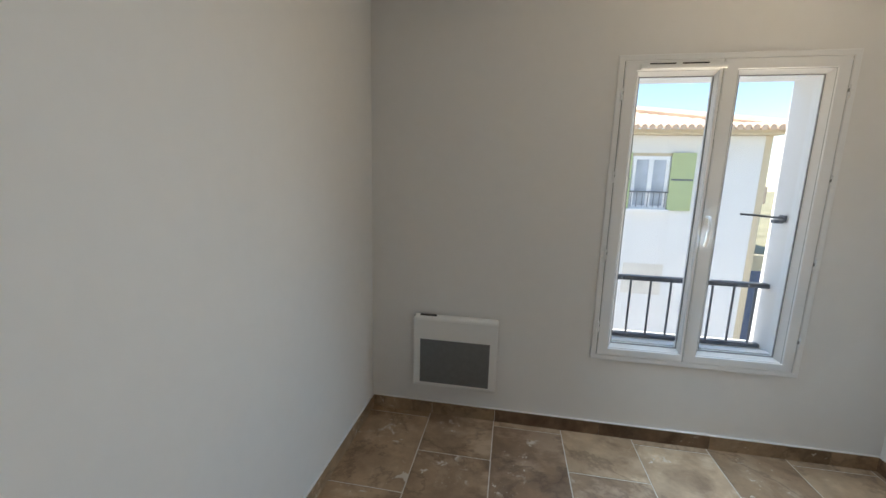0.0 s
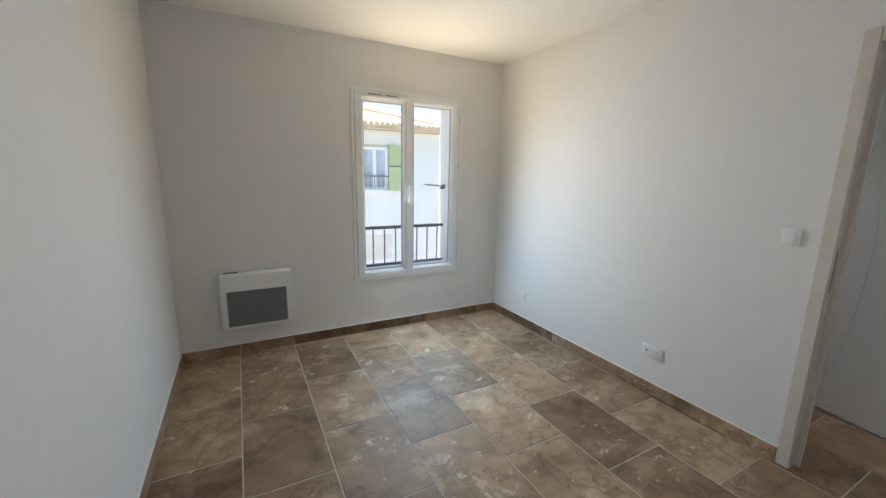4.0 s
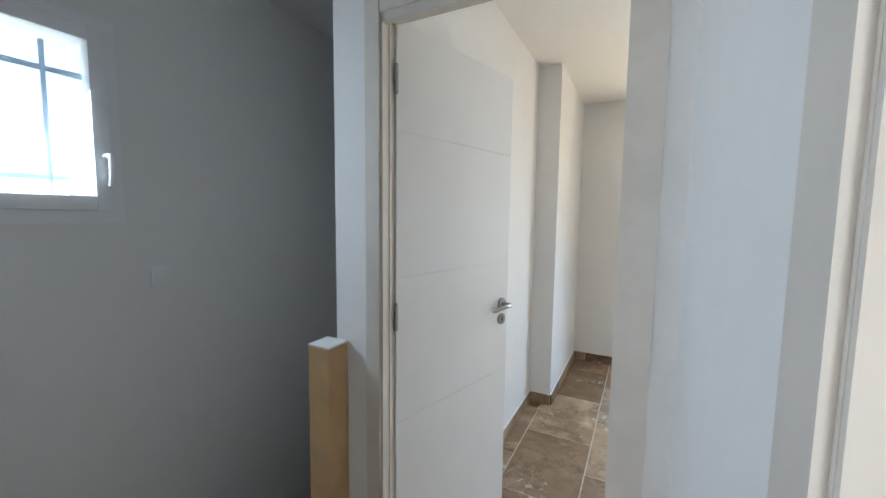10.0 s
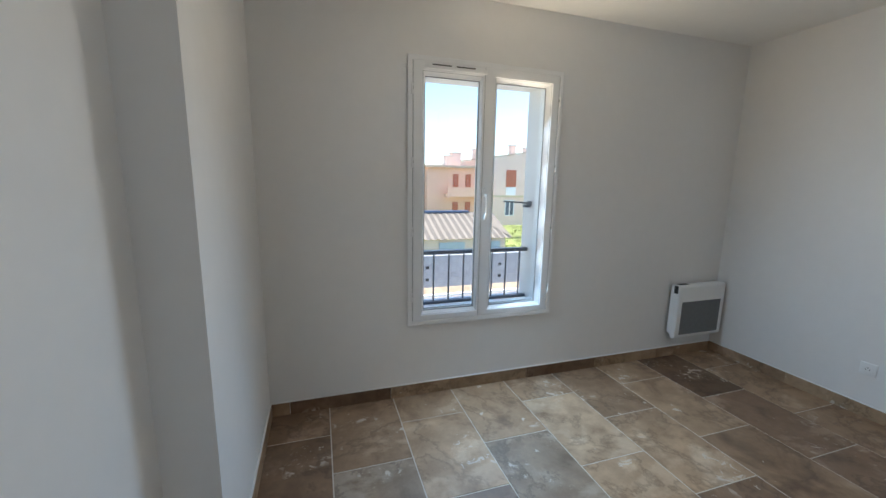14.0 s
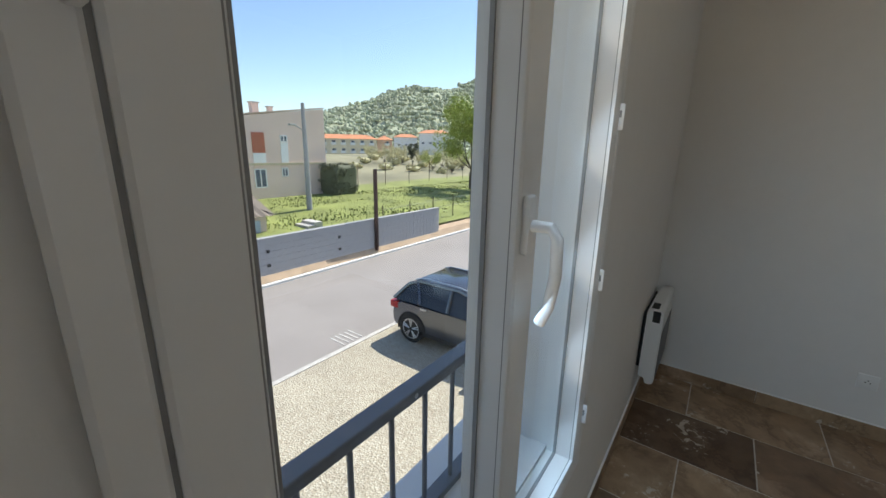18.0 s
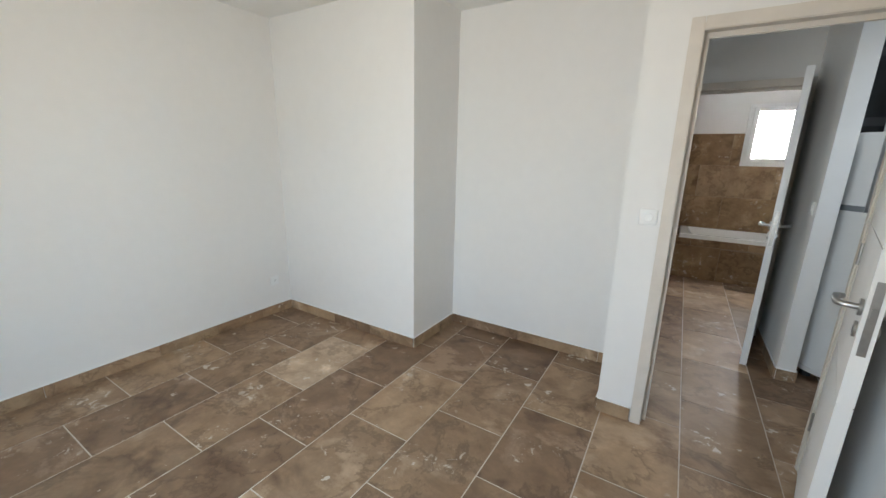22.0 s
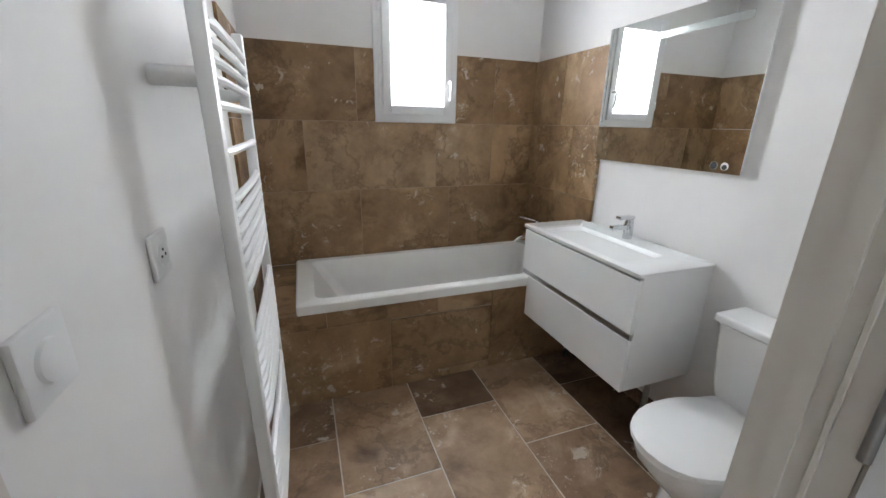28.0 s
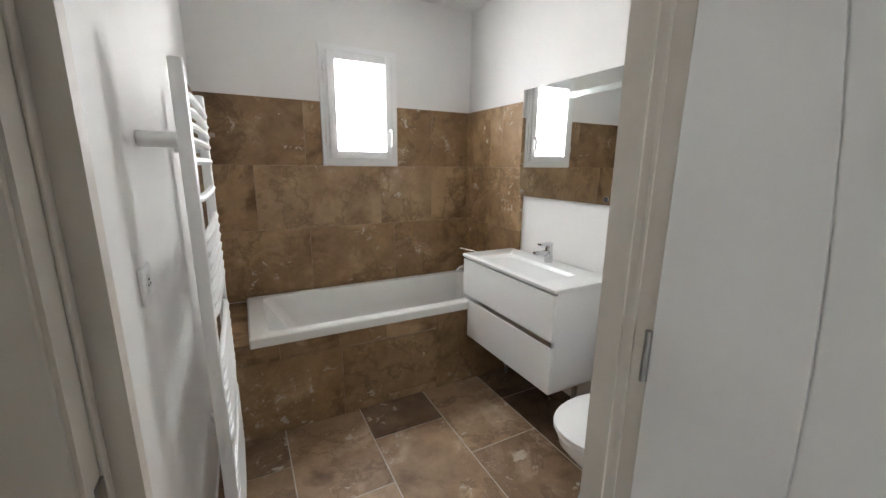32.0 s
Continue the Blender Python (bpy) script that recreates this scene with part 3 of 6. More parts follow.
def small_window(name, m, w, h, pane_mat, label, handle_right=True):
    win = tagged(thing(name, label, "window", m), kind="structure")
    f, s = 0.03, 0.05
    part("frame", boxes((-0.02, -0.03, -0.02, f, 0.03, h + 0.02), (w - f, -0.03, -0.02, w + 0.02, 0.03, h + 0.02), (f, -0.03, -0.02, w - f, 0.03, f), (f, -0.03, h - f, w - f, 0.03, h + 0.02)), M_PVC, win)
    a = f - 0.03
    sash = part("sash", boxes((a, -0.048, a, a + s, 0.01, h - a), (w - a - s, -0.048, a, w - a, 0.01, h - a), (a + s, -0.048, a, w - a - s, 0.01, a + s), (a + s, -0.048, h - a - s, w - a - s, 0.01, h - a), bevel=0.004), M_PVC, win, smooth=True)
    pane = part("pane", boxes((a + s - 0.004, -0.012, a + s - 0.004, w - a - s + 0.004, -0.004, h - a - s + 0.004)), pane_mat, sash)
    pane.visible_shadow = False
    hx = w - a - 0.02 if handle_right else a + 0.02
    part("handle", tube([(hx, -0.048, 0.19), (hx, -0.085, 0.19), (hx, -0.092, 0.175), (hx, -0.09, 0.12), (hx, -0.08, 0.085)], 0.008, 10), M_PVC, win, smooth=True)
    for z in (0.08, h - 0.12):
        part("hinge", cyl((-0.022, -0.04, z), (-0.022, -0.04, z + 0.06), 0.007, n=10), M_PVC, win, smooth=True)
    part("trim", boxes((-0.045, -0.02, -0.045, -0.02, -0.001, h + 0.04), (w + 0.02, -0.02, -0.045, w + 0.04, -0.001, h + 0.04), (-0.02, -0.02, -0.045, w + 0.02, -0.001, -0.02), (-0.02, -0.02, h + 0.02, w + 0.02, -0.001, h + 0.04)), M_PVC, win)
    return win


M_HGAP = plain("grey_rubber_gasket", (0.30, 0.30, 0.30), 0.8)
big_window("window_1", pose(-1.486, 0.057, 0.512), 0.996, 1.588, (0.081, 0.072, 0.058, 0.067), -0.043, "white two-leaf casement window facing the neighbours", (0.019, 0.091))
big_window("window_2", pose(-0.162, YG, 0.520, 0, 0, 180), 0.985, 1.592, (0.080, 0.072, 0.056, 0.072), -0.0375, "white two-leaf casement window facing the road", (0.018, 0.096))
railing("window_railing", pose(WIN_A[0], 0.24, 0), WIN_A[1] - WIN_A[0], 0.548, 0.938, 8, "dark grey iron window railing")
railing("window_railing", pose(WIN_B[1], YS - 0.24, 0, 0, 0, 180), WIN_B[1] - WIN_B[0], 0.548, 0.938, 8, "dark grey iron window railing")
small_window("window_3", pose(WIN_C[0] - 0.0, -0.0, WIN_C[2]), WIN_C[1] - WIN_C[0], WIN_C[3] - WIN_C[2], M_FROST, "white bathroom window with frosted glass")
small_window("window_4", pose(XE, WIN_H[1], WIN_H[2], 0, 0, -90), WIN_H[1] - WIN_H[0], WIN_H[3] - WIN_H[2], M_GLASS, "small white stair window with iron bars outside")


# ---- heaters, switches, sockets ----
def panel_heater(m, label):
    h = thing("panel_heater", label, "heater", m, "panel heaters")
    bm = extrude_profile([(-0.020, 0.035), (-0.020, 0.425), (-0.032, 0.44), (-0.088, 0.44), (-0.100, 0.428), (-0.100, 0.015), (-0.090, 0.0), (-0.058, 0.0), (-0.052, 0.030)], 0.0, 0.50)
    bm.transform(Matrix(((0, 0, 1, 0), (1, 0, 0, 0), (0, 1, 0, 0), (0, 0, 0, 1))))
    bmesh.ops.recalc_face_normals(bm, faces=bm.faces)
    bmesh.ops.bevel(bm, geom=list(bm.edges), offset=0.004, segments=2, affect='EDGES')
    part("body", bm, M_PLASTIC, h)
    part("grille", boxes((0.042, -0.103, 0.03, 0.458, -0.0995, 0.305)), M_GREYGLASS, h, "dark grey front grille")
    part("control_slot", boxes((-0.0012, -0.086, 0.372, 0.02, -0.050, 0.436)), M_DARK, h, "black control slot in the side")
    part("outlet", boxes((0.03, -0.070, 0.4395, 0.13, -0.035, 0.4403)), M_DARK, h)
    part("bracket", boxes((0.03, -0.020, 0.08, 0.47, -0.001, 0.40)), M_DARK, h)
    return h


panel_heater(pose(-2.555, 0, 0.237), "white electric panel heater with dark grey front")
panel_heater(pose(-2.318, YS, 0.193, 0, 0, 180), "white electric panel heater with dark grey front")


def switch(m, label, round_=True):
    s = thing("light_switch", label, "light switch", m)
    part("plate", boxes((-0.04, -0.009, -0.04, 0.04, 0, 0.04), bevel=0.003), M_PLASTIC, s, smooth=True)
    if round_:
        part("button", cyl((0, -0.009, 0), (0, -0.013, 0), 0.023, 0.0215, n=28), M_PLASTIC, s, smooth=True)
    else:
        part("button", boxes((-0.024, -0.013, -0.024, 0.024, -0.008, 0.024), bevel=0.002), M_PLASTIC, s, smooth=True)
    return s


def socket(m, n, label):
    s = thing("wall_socket", label, "socket", m)
    w = 0.08 + 0.071 * (n - 1)
    part("plate", boxes((-w / 2, -0.009, -0.04, w / 2, 0, 0.04), bevel=0.003), M_PLASTIC, s, smooth=True)
    for k in range(n):
        x = (k - (n - 1) / 2) * 0.071
        well = part("well", cyl((x, -0.0105, 0), (x, -0.0085, 0), 0.022, n=24), M_PLASTIC, s, smooth=True)
        if n > 1 and k == 0:
            part("aerial_hole", cyl((x, -0.0115, 0), (x, -0.0103, 0), 0.007, n=14), M_DARK, well)
        else:
            for dx, dz in ((-0.0095, -0.002), (0.0095, -0.002), (0, 0.009)):
                part("hole", cyl((x + dx, -0.0115, dz), (x + dx, -0.0103, dz), 0.0028, n=10), M_DARK, well)
    return s


switch(pose(0, -2.434, 1.168, 0, 0, -90), "white square light switch with a round button")
socket(pose(0, -1.822, 0.297, 0, 0, -90), 2, "white double wall socket above the skirting")
socket(pose(0, -0.49, 0.295, 0, 0, -90), 1, "white single wall socket near the corner")
switch(pose(0.065, -4.11, 1.168, 0, 0, 0), "white square light switch beside the door")
socket(pose(XW, -6.03, 0.31, 0, 0, 90), 1, "white single wall socket")
socket(pose(XW, -4.27, 0.31, 0, 0, 90), 1, "white single wall socket near the corner")
switch(pose(0.915, -2.985, 1.17, 0, 0, -90), "white square light switch on the closet partition")
switch(pose(XE, -3.93, 1.17, 0, 0, -90), "white square light switch above the stairs", False)


# ---- stairs ----
n_steps, going, rise = 14, 0.19, 0.1757
for k in range(13):
    y = -3.995 - going * k
    z = -rise * (k + 1)
    solid("stair_step", boxes((1.045, y - going - 0.02, z - 0.2, XE, y, z)), M_TRAV, "brown travertine stair step going down", "stair", "structure")
    solid("stair_skirting", boxes((XE - 0.012, y - going, z, XE - 0.001, y, z + 0.09)), M_TRAV, "brown stone skirting beside the stair", "skirting", "structure")
solid("stair_nosing", boxes((1.045, -4.012, -0.03, XE, -3.985, 0.006)), M_ALU, "grey metal nosing at the top of the stairs", "nosing", "structure")
post = thing("newel_post", "raw pine newel post at the top of the stairs", "post", pose(1.0, -4.03, 0))
part("shaft", boxes((-0.004, -0.008, -0.3, 0.086, 0.08, 1.005), bevel=0.004), M_PINE, post)
part("cap", boxes((-0.004, -0.008, 1.005, 0.086, 0.08, 1.012), bevel=0.003), M_DOOR, post, "pale sawn top")


# ---- bathroom ----
M_STRIP = plain("frosted_mirror_strip", (0.60, 0.64, 0.62), 0.2, 1.0, spread=0.01)
bath = thing("bathtub", "white acrylic bathtub set in brown stone", "bathtub", pose(0.242, -0.02, 0))
bm = bmesh.new()
L, Wd = XE - 0.242 - 0.024, 0.680


def loop_at(z, inset_l, inset_r, inset_s, r):
    pts = []
    x0, x1, y0, y1 = inset_l, L - inset_r, -Wd + inset_s, -inset_s
    for cx, cy, a0 in ((x1 - r, y1 - r, 0), (x0 + r, y1 - r, 90), (x0 + r, y0 + r, 180), (x1 - r, y0 + r, 270)):
        for k in range(7):
            a = radians(a0 + 15 * k)
            pts.append(bm.verts.new((cx + r * math.cos(a), cy + r * math.sin(a), z)))
    return pts


loops = [loop_at(0.505, 0, 0, 0, 0.012), loop_at(0.550, 0.0, 0.0, 0.0, 0.012), loop_at(0.558, 0.008, 0.008, 0.008, 0.012), loop_at(0.558, 0.09, 0.06, 0.055, 0.05), loop_at(0.546, 0.10, 0.065, 0.062, 0.055),
         loop_at(0.40, 0.19, 0.075, 0.08, 0.07), loop_at(0.22, 0.30, 0.10, 0.11, 0.09), loop_at(0.155, 0.38, 0.15, 0.16, 0.09)]
for a, b in zip(loops, loops[1:]):
    for k in range(len(a)):
        bm.faces.new((a[k], a[(k + 1) % len(a)], b[(k + 1) % len(a)], b[k]))
bm.faces.new(loops[-1])
part("tub", bm, M_ACRYL, bath, smooth=True)
part("overflow", cyl((L - 0.10, -0.33, 0.44), (L - 0.088, -0.33, 0.44), 0.032, n=24), M_CHROME, bath, smooth=True)
solid("bath_surround", boxes((0.071, -0.678, 0, XE, -0.664, 0.50), (0.071, -0.678, 0.0, 0.240, -0.002, 0.515)), M_JOINT, "brown mortar bed behind the bath tiles", "bath surround", "structure")

tap = thing("bath_mixer", "chrome bath mixer tap on the tiled wall", "tap", pose(XE - 0.022, -0.20, 0.665))
part("body", cyl((-0.06, -0.095, 0), (-0.06, 0.085, 0), 0.022, n=18), M_CHROME, tap, smooth=True)
for y in (-0.07, 0.07):
    part("union", cyl((-0.001, y, 0), (-0.06, y, 0), 0.016, n=14), M_CHROME, tap, smooth=True)
    part("rosette", cyl((-0.001, y, 0), (-0.012, y, 0), 0.032, n=20), M_CHROME, tap, smooth=True)
part("spout", tube([(-0.06, 0, -0.01), (-0.1, 0, -0.02), (-0.16, 0, -0.035), (-0.18, 0, -0.055)], 0.013, 12), M_CHROME, tap, smooth=True)
grip = part("handle", cyl((-0.06, -0.075, 0.015), (-0.06, -0.075, 0.105), 0.021, 0.019, n=18), M_CHROME, tap, smooth=True)
part("lever", tube([(-0.06, -0.075, 0.10), (-0.10, -0.03, 0.108), (-0.14, 0.02, 0.115)], 0.006, 8), M_CHROME, grip, smooth=True)

van = thing("vanity_unit", "white gloss wall-hung vanity unit with two drawers", "vanity unit", pose(XE, -1.037, 0))
VX, VY = 0.397, 0.405
part("carcass", boxes((-VX + 0.02, -VY, 0.322, -0.002, VY, 0.835), bevel=0.002), M_GLOSS, van)
for z0, z1 in ((0.322, 0.563), (0.593, 0.825)):
    part("drawer_front", boxes((-VX, -VY, z0, -VX + 0.019, VY, z1), bevel=0.002), M_GLOSS, van)
part("grip_strip", boxes((-VX + 0.004, -VY + 0.003, 0.564, -VX + 0.016, VY - 0.003, 0.592)), M_ALU, van, "grey aluminium grip strip")
for y in (-0.3, 0.3):
    part("leg", cyl((-0.10, y, 0), (-0.10, y, 0.322), 0.014, n=12), M_STEEL, van, smooth=True)
basin = thing("washbasin", "white ceramic washbasin set on the vanity unit", "washbasin", pose(XE, -1.037, 0.838))
bm = bmesh.new()


def basin_loop(z, x0, x1, y0, y1, r):
    pts = []
    for cx, cy, a0 in ((x1 - r, y1 - r, 0), (x0 + r, y1 - r, 90), (x0 + r, y0 + r, 180), (x1 - r, y0 + r, 270)):
        for k in range(6):
            a = radians(a0 + 18 * k)
            pts.append(bm.verts.new((cx + r * math.cos(a), cy + r * math.sin(a), z)))
    return pts


ls = [basin_loop(0.0, -VX - 0.006, -0.002, -VY - 0.005, VY + 0.005, 0.004), basin_loop(0.014, -VX - 0.008, -0.002, -VY - 0.006, VY + 0.006, 0.005), basin_loop(0.018, -VX - 0.003, -0.005, -VY - 0.001, VY + 0.001, 0.005),
      basin_loop(0.018, -VX + 0.028, -0.125, -0.275, 0.275, 0.02), basin_loop(0.010, -VX + 0.034, -0.132, -0.268, 0.268, 0.022), basin_loop(-0.075, -VX + 0.055, -0.152, -0.235, 0.235, 0.03), basin_loop(-0.088, -VX + 0.085, -0.175, -0.20, 0.20, 0.03)]
for a, b in zip(ls, ls[1:]):
    for k in range(len(a)):
        bm.faces.new((a[k], a[(k + 1) % len(a)], b[(k + 1) % len(a)], b[k]))
bm.faces.new(ls[-1])
part("bowl", bm, M_CERAMIC, basin, smooth=True)
part("overflow", boxes((-0.1475, -0.011, -0.046, -0.134, 0.011, -0.020), bevel=0.004), M_DARK, basin, "dark overflow hole")
part("drain", cyl((-0.25, 0, -0.0885), (-0.25, 0, -0.084), 0.03, n=20), M_CHROME, basin, smooth=True)
mix = thing("basin_mixer", "chrome single-lever basin mixer tap", "tap", pose(XE - 0.07, -1.037, 0.856))
part("body", cyl((0, 0, 0), (0, 0, 0.085), 0.023, 0.021, n=24), M_CHROME, mix, smooth=True)
part("spout", boxes((-0.11, -0.014, 0.045, -0.01, 0.014, 0.072), bevel=0.006), M_CHROME, mix, smooth=True)
part("lever", boxes((-0.075, -0.018, 0.098, 0.018, 0.018, 0.116), bevel=0.006), M_CHROME, mix, smooth=True)
part("lever_neck", cyl((0, 0, 0.085), (0, 0, 0.1), 0.019, n=20), M_CHROME, mix, smooth=True)
part("pop_up_rod", cyl((0.03, 0, 0), (0.03, 0, 0.04), 0.003, n=8), M_CHROME, mix, smooth=True)

mir = thing("mirror", "rectangular frameless wall mirror with two touch buttons", "mirror", pose(XE, -1.075, 1.215))
part("backing", boxes((-0.022, -0.38, 0.015, -0.001, 0.38, 0.62)), M_PLASTIC, mir)
part("glass", boxes((-0.028, -0.392, 0.0, -0.022, 0.392, 0.637), bevel=0.001, seg=1), M_MIRROR, mir)
part("light_strip", boxes((-0.0283, -0.31, 0.54, -0.0277, 0.22, 0.568)), M_STRIP, mir, "frosted light strip")
for k in (0, 1):
    knob = part("touch_button", cyl((-0.0286, -0.285 - 0.043 * k, 0.028), (-0.0275, -0.285 - 0.043 * k, 0.028), 0.0155, n=24), M_PLASTIC, mir, "round white-rimmed touch symbol")
    part("symbol", cyl((-0.0291, -0.285 - 0.043 * k, 0.028 - 0.004 * k), (-0.0284, -0.285 - 0.043 * k, 0.028 - 0.004 * k), 0.0145 - 0.004 * k, n=24), M_DARK, knob)

wc = thing("toilet", "white ceramic toilet with a closed lid", "toilet", pose(XE, -1.783, 0))


def egg(z, x0, x1, half, bm, n=28):
    """An oval loop from x0 (front) to x1 (back)."""
    pts = []
    c, rx = (x0 + x1) / 2, (x1 - x0) / 2
    for k in range(n):
        a = 2 * math.pi * k / n
        u, v = math.cos(a), math.sin(a)
        pts.append(bm.verts.new((c + rx * u, half * math.copysign(abs(v) ** (0.85 if u < 0 else 0.6), v), z)))
    return pts


def stacked(loops, bm, cap=True):
    for a, b in zip(loops, loops[1:]):
        for k in range(len(a)):
            bm.faces.new((a[k], a[(k + 1) % len(a)], b[(k + 1) % len(a)], b[k]))
    if cap:
        bm.faces.new(loops[0][::-1])
        bm.faces.new(loops[-1])
    return bm


bm = bmesh.new()
stacked([egg(0.0, -0.48, -0.12, 0.11, bm), egg(0.05, -0.47, -0.12, 0.105, bm), egg(0.16, -0.46, -0.1, 0.10, bm), egg(0.26, -0.545, -0.06, 0.135, bm), egg(0.34, -0.61, -0.03, 0.16, bm), egg(0.385, -0.625, -0.02, 0.165, bm), egg(0.395, -0.62, -0.025, 0.16, bm)], bm)
part("bowl", bm, M_CERAMIC, wc, smooth=True)
bm = bmesh.new()
stacked([egg(0.397, -0.625, -0.19, 0.165, bm), egg(0.402, -0.63, -0.185, 0.168, bm), egg(0.418, -0.63, -0.185, 0.168, bm), egg(0.424, -0.615, -0.195, 0.158, bm)], bm)
part("lid", bm, M_PLASTIC, wc, smooth=True)
bm = bmesh.new()
stacked([basin_loop(z, -d, -0.012, -q, q, 0.03) for z, d, q in ((0.352, 0.11, 0.125), (0.372, 0.13, 0.145), (0.45, 0.145, 0.160), (0.60, 0.158, 0.174), (0.700, 0.165, 0.181))], bm)
part("cistern", bm, M_CERAMIC, wc, smooth=True)
part("cistern_lid", boxes((-0.176, -0.190, 0.702, -0.008, 0.190, 0.738), bevel=0.012, seg=4), M_CERAMIC, wc, smooth=True)
part("flush_button", cyl((-0.095, 0, 0.738), (-0.095, 0, 0.743), 0.026, n=24), M_CHROME, wc, "chrome flush button", smooth=True)
for s in (-1, 1):
    part("lid_hinge", cyl((-0.195, s * 0.07 - 0.02, 0.41), (-0.195, s * 0.07 + 0.02, 0.41), 0.011, n=12), M_PLASTIC, wc, smooth=True)
valve = thing("stop_valve", "small chrome stop valve beside the cistern", "valve", pose(XE, -1.58, 0.70))
part("body", cyl((-0.001, 0, 0), (-0.06, 0, 0), 0.01, n=12), M_CHROME, valve, smooth=True)
part("knob", boxes((-0.075, -0.018, -0.012, -0.055, 0.018, 0.012), bevel=0.004), M_STEEL, valve)

rad = thing("towel_radiator", "white tubular towel radiator on the wall", "radiator", pose(0.07, -1.525, 0))
for y in (0.0, 0.60):
    part("upright", boxes((0.080, y - 0.021, 0.19, 0.112, y + 0.021, 1.64), bevel=0.006), M_PLASTIC, rad, smooth=True)
groups = [(0.23, 8), (0.60, 8), (0.99, 7), (1.31, 1), (1.405, 1), (1.455, 4)]
for z0, count in groups:
    for k in range(count):
        z = z0 + 0.036 * k
        part("tube", tube([(0.103, 0.015, z), (0.110, 0.06, z), (0.113, 0.3, z), (0.110, 0.54, z), (0.103, 0.585, z)], 0.0105, 8), M_PLASTIC, rad, smooth=True)
for y in (0.0, 0.60):
    for z in (0.33, 1.455):
        part("bracket", cyl((0.001, y, z), (0.085, y, z), 0.019, n=14), M_PLASTIC, rad, smooth=True)
box_ = part("control_box", boxes((0.078, -0.024, 0.10, 0.118, 0.026, 0.192), bevel=0.004), M_PLASTIC, rad, "white control box with a printed label")
for k in range(4):
    part("label_line", boxes((0.1182, -0.02, 0.115 + 0.018 * k, 0.1186, 0.02 - 0.008 * (k % 2), 0.122 + 0.018 * k)), M_DARK, box_)
part("cable", tube([(0.095, 0, 0.1), (0.07, -0.02, 0.03), (0.03, -0.05, 0.03), (0.012, -0.05, 0.12)], 0.004, 6), M_PLASTIC, rad)
switch(pose(0.07, -2.02, 1.15, 0, 0, 90), "white light switch inside the bathroom door")
socket(pose(0.07, -1.675, 1.147, 0, 0, 90), 1, "white single wall socket beside the towel radiator")


# ---- water heater closet ----
M_HGREY = plain("grey_metal_casing", (0.22, 0.235, 0.25), 0.4, 0.3, spread=0.03)
M_DUCT = plain("dark_grey_duct_sleeve", (0.045, 0.047, 0.05), 0.55, spread=0.12, scale=12, grain=0.3, grain_scale=25)
M_BRASS = plain("dull_brass", (0.32, 0.24, 0.15), 0.4, 0.9, spread=0.15, scale=30)
M_RED = plain("red_plastic", (0.45, 0.03, 0.04), 0.45)
M_BLUE = plain("blue_plastic", (0.03, 0.10, 0.35), 0.45)
HX, HY = 1.285, -2.78
wh = thing("water_heater", "tall white and grey heat-pump water heater", "water heater", pose(HX, HY, 0))
R = 0.25


def rounded(n=40, r=R):
    return [(r * math.cos(2 * math.pi * k / n), r * math.sin(2 * math.pi * k / n)) for k in range(n)]


part("tank", extrude_profile(rounded(), 0.08, 1.165), M_PLASTIC, wh, smooth=True)
part("base_flange", extrude_profile([(x, y) for x, y in rounded(r=R + 0.008)], 0.055, 0.085), M_PLASTIC, wh, "white base flange", smooth=True)
part("base_flange", extrude_profile([(-0.14, -0.20), (-0.115, -0.297), (0.115, -0.297), (0.14, -0.20)], 0.085, 0.112), M_PLASTIC, wh)
part("band", extrude_profile(rounded(r=R + 0.002), 1.165, 1.20), M_HGREY, wh, "grey joint band", smooth=True)
bm = extrude_profile(rounded(), 1.20, 1.635)
bmesh.ops.bevel(bm, geom=[e for e in bm.edges if all(v.co.z > 1.63 for v in e.verts)], offset=0.03, segments=3, affect='EDGES')
part("top_casing", bm, M_PLASTIC, wh, smooth=True)
front = part("front_panel", extrude_profile([(-0.13, -0.20), (-0.10, -0.285), (0.10, -0.285), (0.13, -0.20)], 0.115, 1.61), M_HGREY, wh, "grey metal front panel")
for s in (-1, 1):
    part("trim", extrude_profile([(s * 0.100, -0.290), (s * 0.122, -0.285), (s * 0.142, -0.20), (s * 0.130, -0.20)], 1.165, 1.615), M_ALU, wh)
disp = part("display", boxes((-0.05, -0.291, 1.25, 0.05, -0.285, 1.355)), M_DARK, wh, "black control display")
part("dial", cyl((0, -0.291, 1.287), (0, -0.30, 1.287), 0.02, n=20), M_HGREY, disp, smooth=True)
for k in range(3):
    a = radians(90 + 120 * k)
    part("foot", cyl((0.2 * math.cos(a), 0.2 * math.sin(a), 0), (0.2 * math.cos(a), 0.2 * math.sin(a), 0.08), 0.03, n=12), M_DARK, wh)
part("duct_collar", cyl((-0.005, -0.05, 1.635), (-0.005, -0.05, 1.77), 0.10, n=28), M_PLASTIC, wh, smooth=True)


def duct(points, r, label, seed):
    """A wrapped duct: a creased soft sleeve with tape bands."""
    rng = random.Random(seed)
    d = thing("ventilation_duct", label, "duct", pose(*points[0]))
    pts = [Vector(p) - Vector(points[0]) for p in points]
    dense, radii = [], []
    for a, b in zip(pts, pts[1:]):
        for k in range(9):
            dense.append(a.lerp(b, k / 9))
            radii.append(r * rng.uniform(0.94, 1.05))
    part("sleeve", tube(dense + [pts[-1]], radii + [r], 24), M_DUCT, d, smooth=True)
    for k in (1, len(dense) // 2, len(dense) - 3):
        part("tape", tube([dense[k], dense[k + 1]], r * 1.055, 24), M_TAPE, d, "grey tape band", smooth=True)
    return d


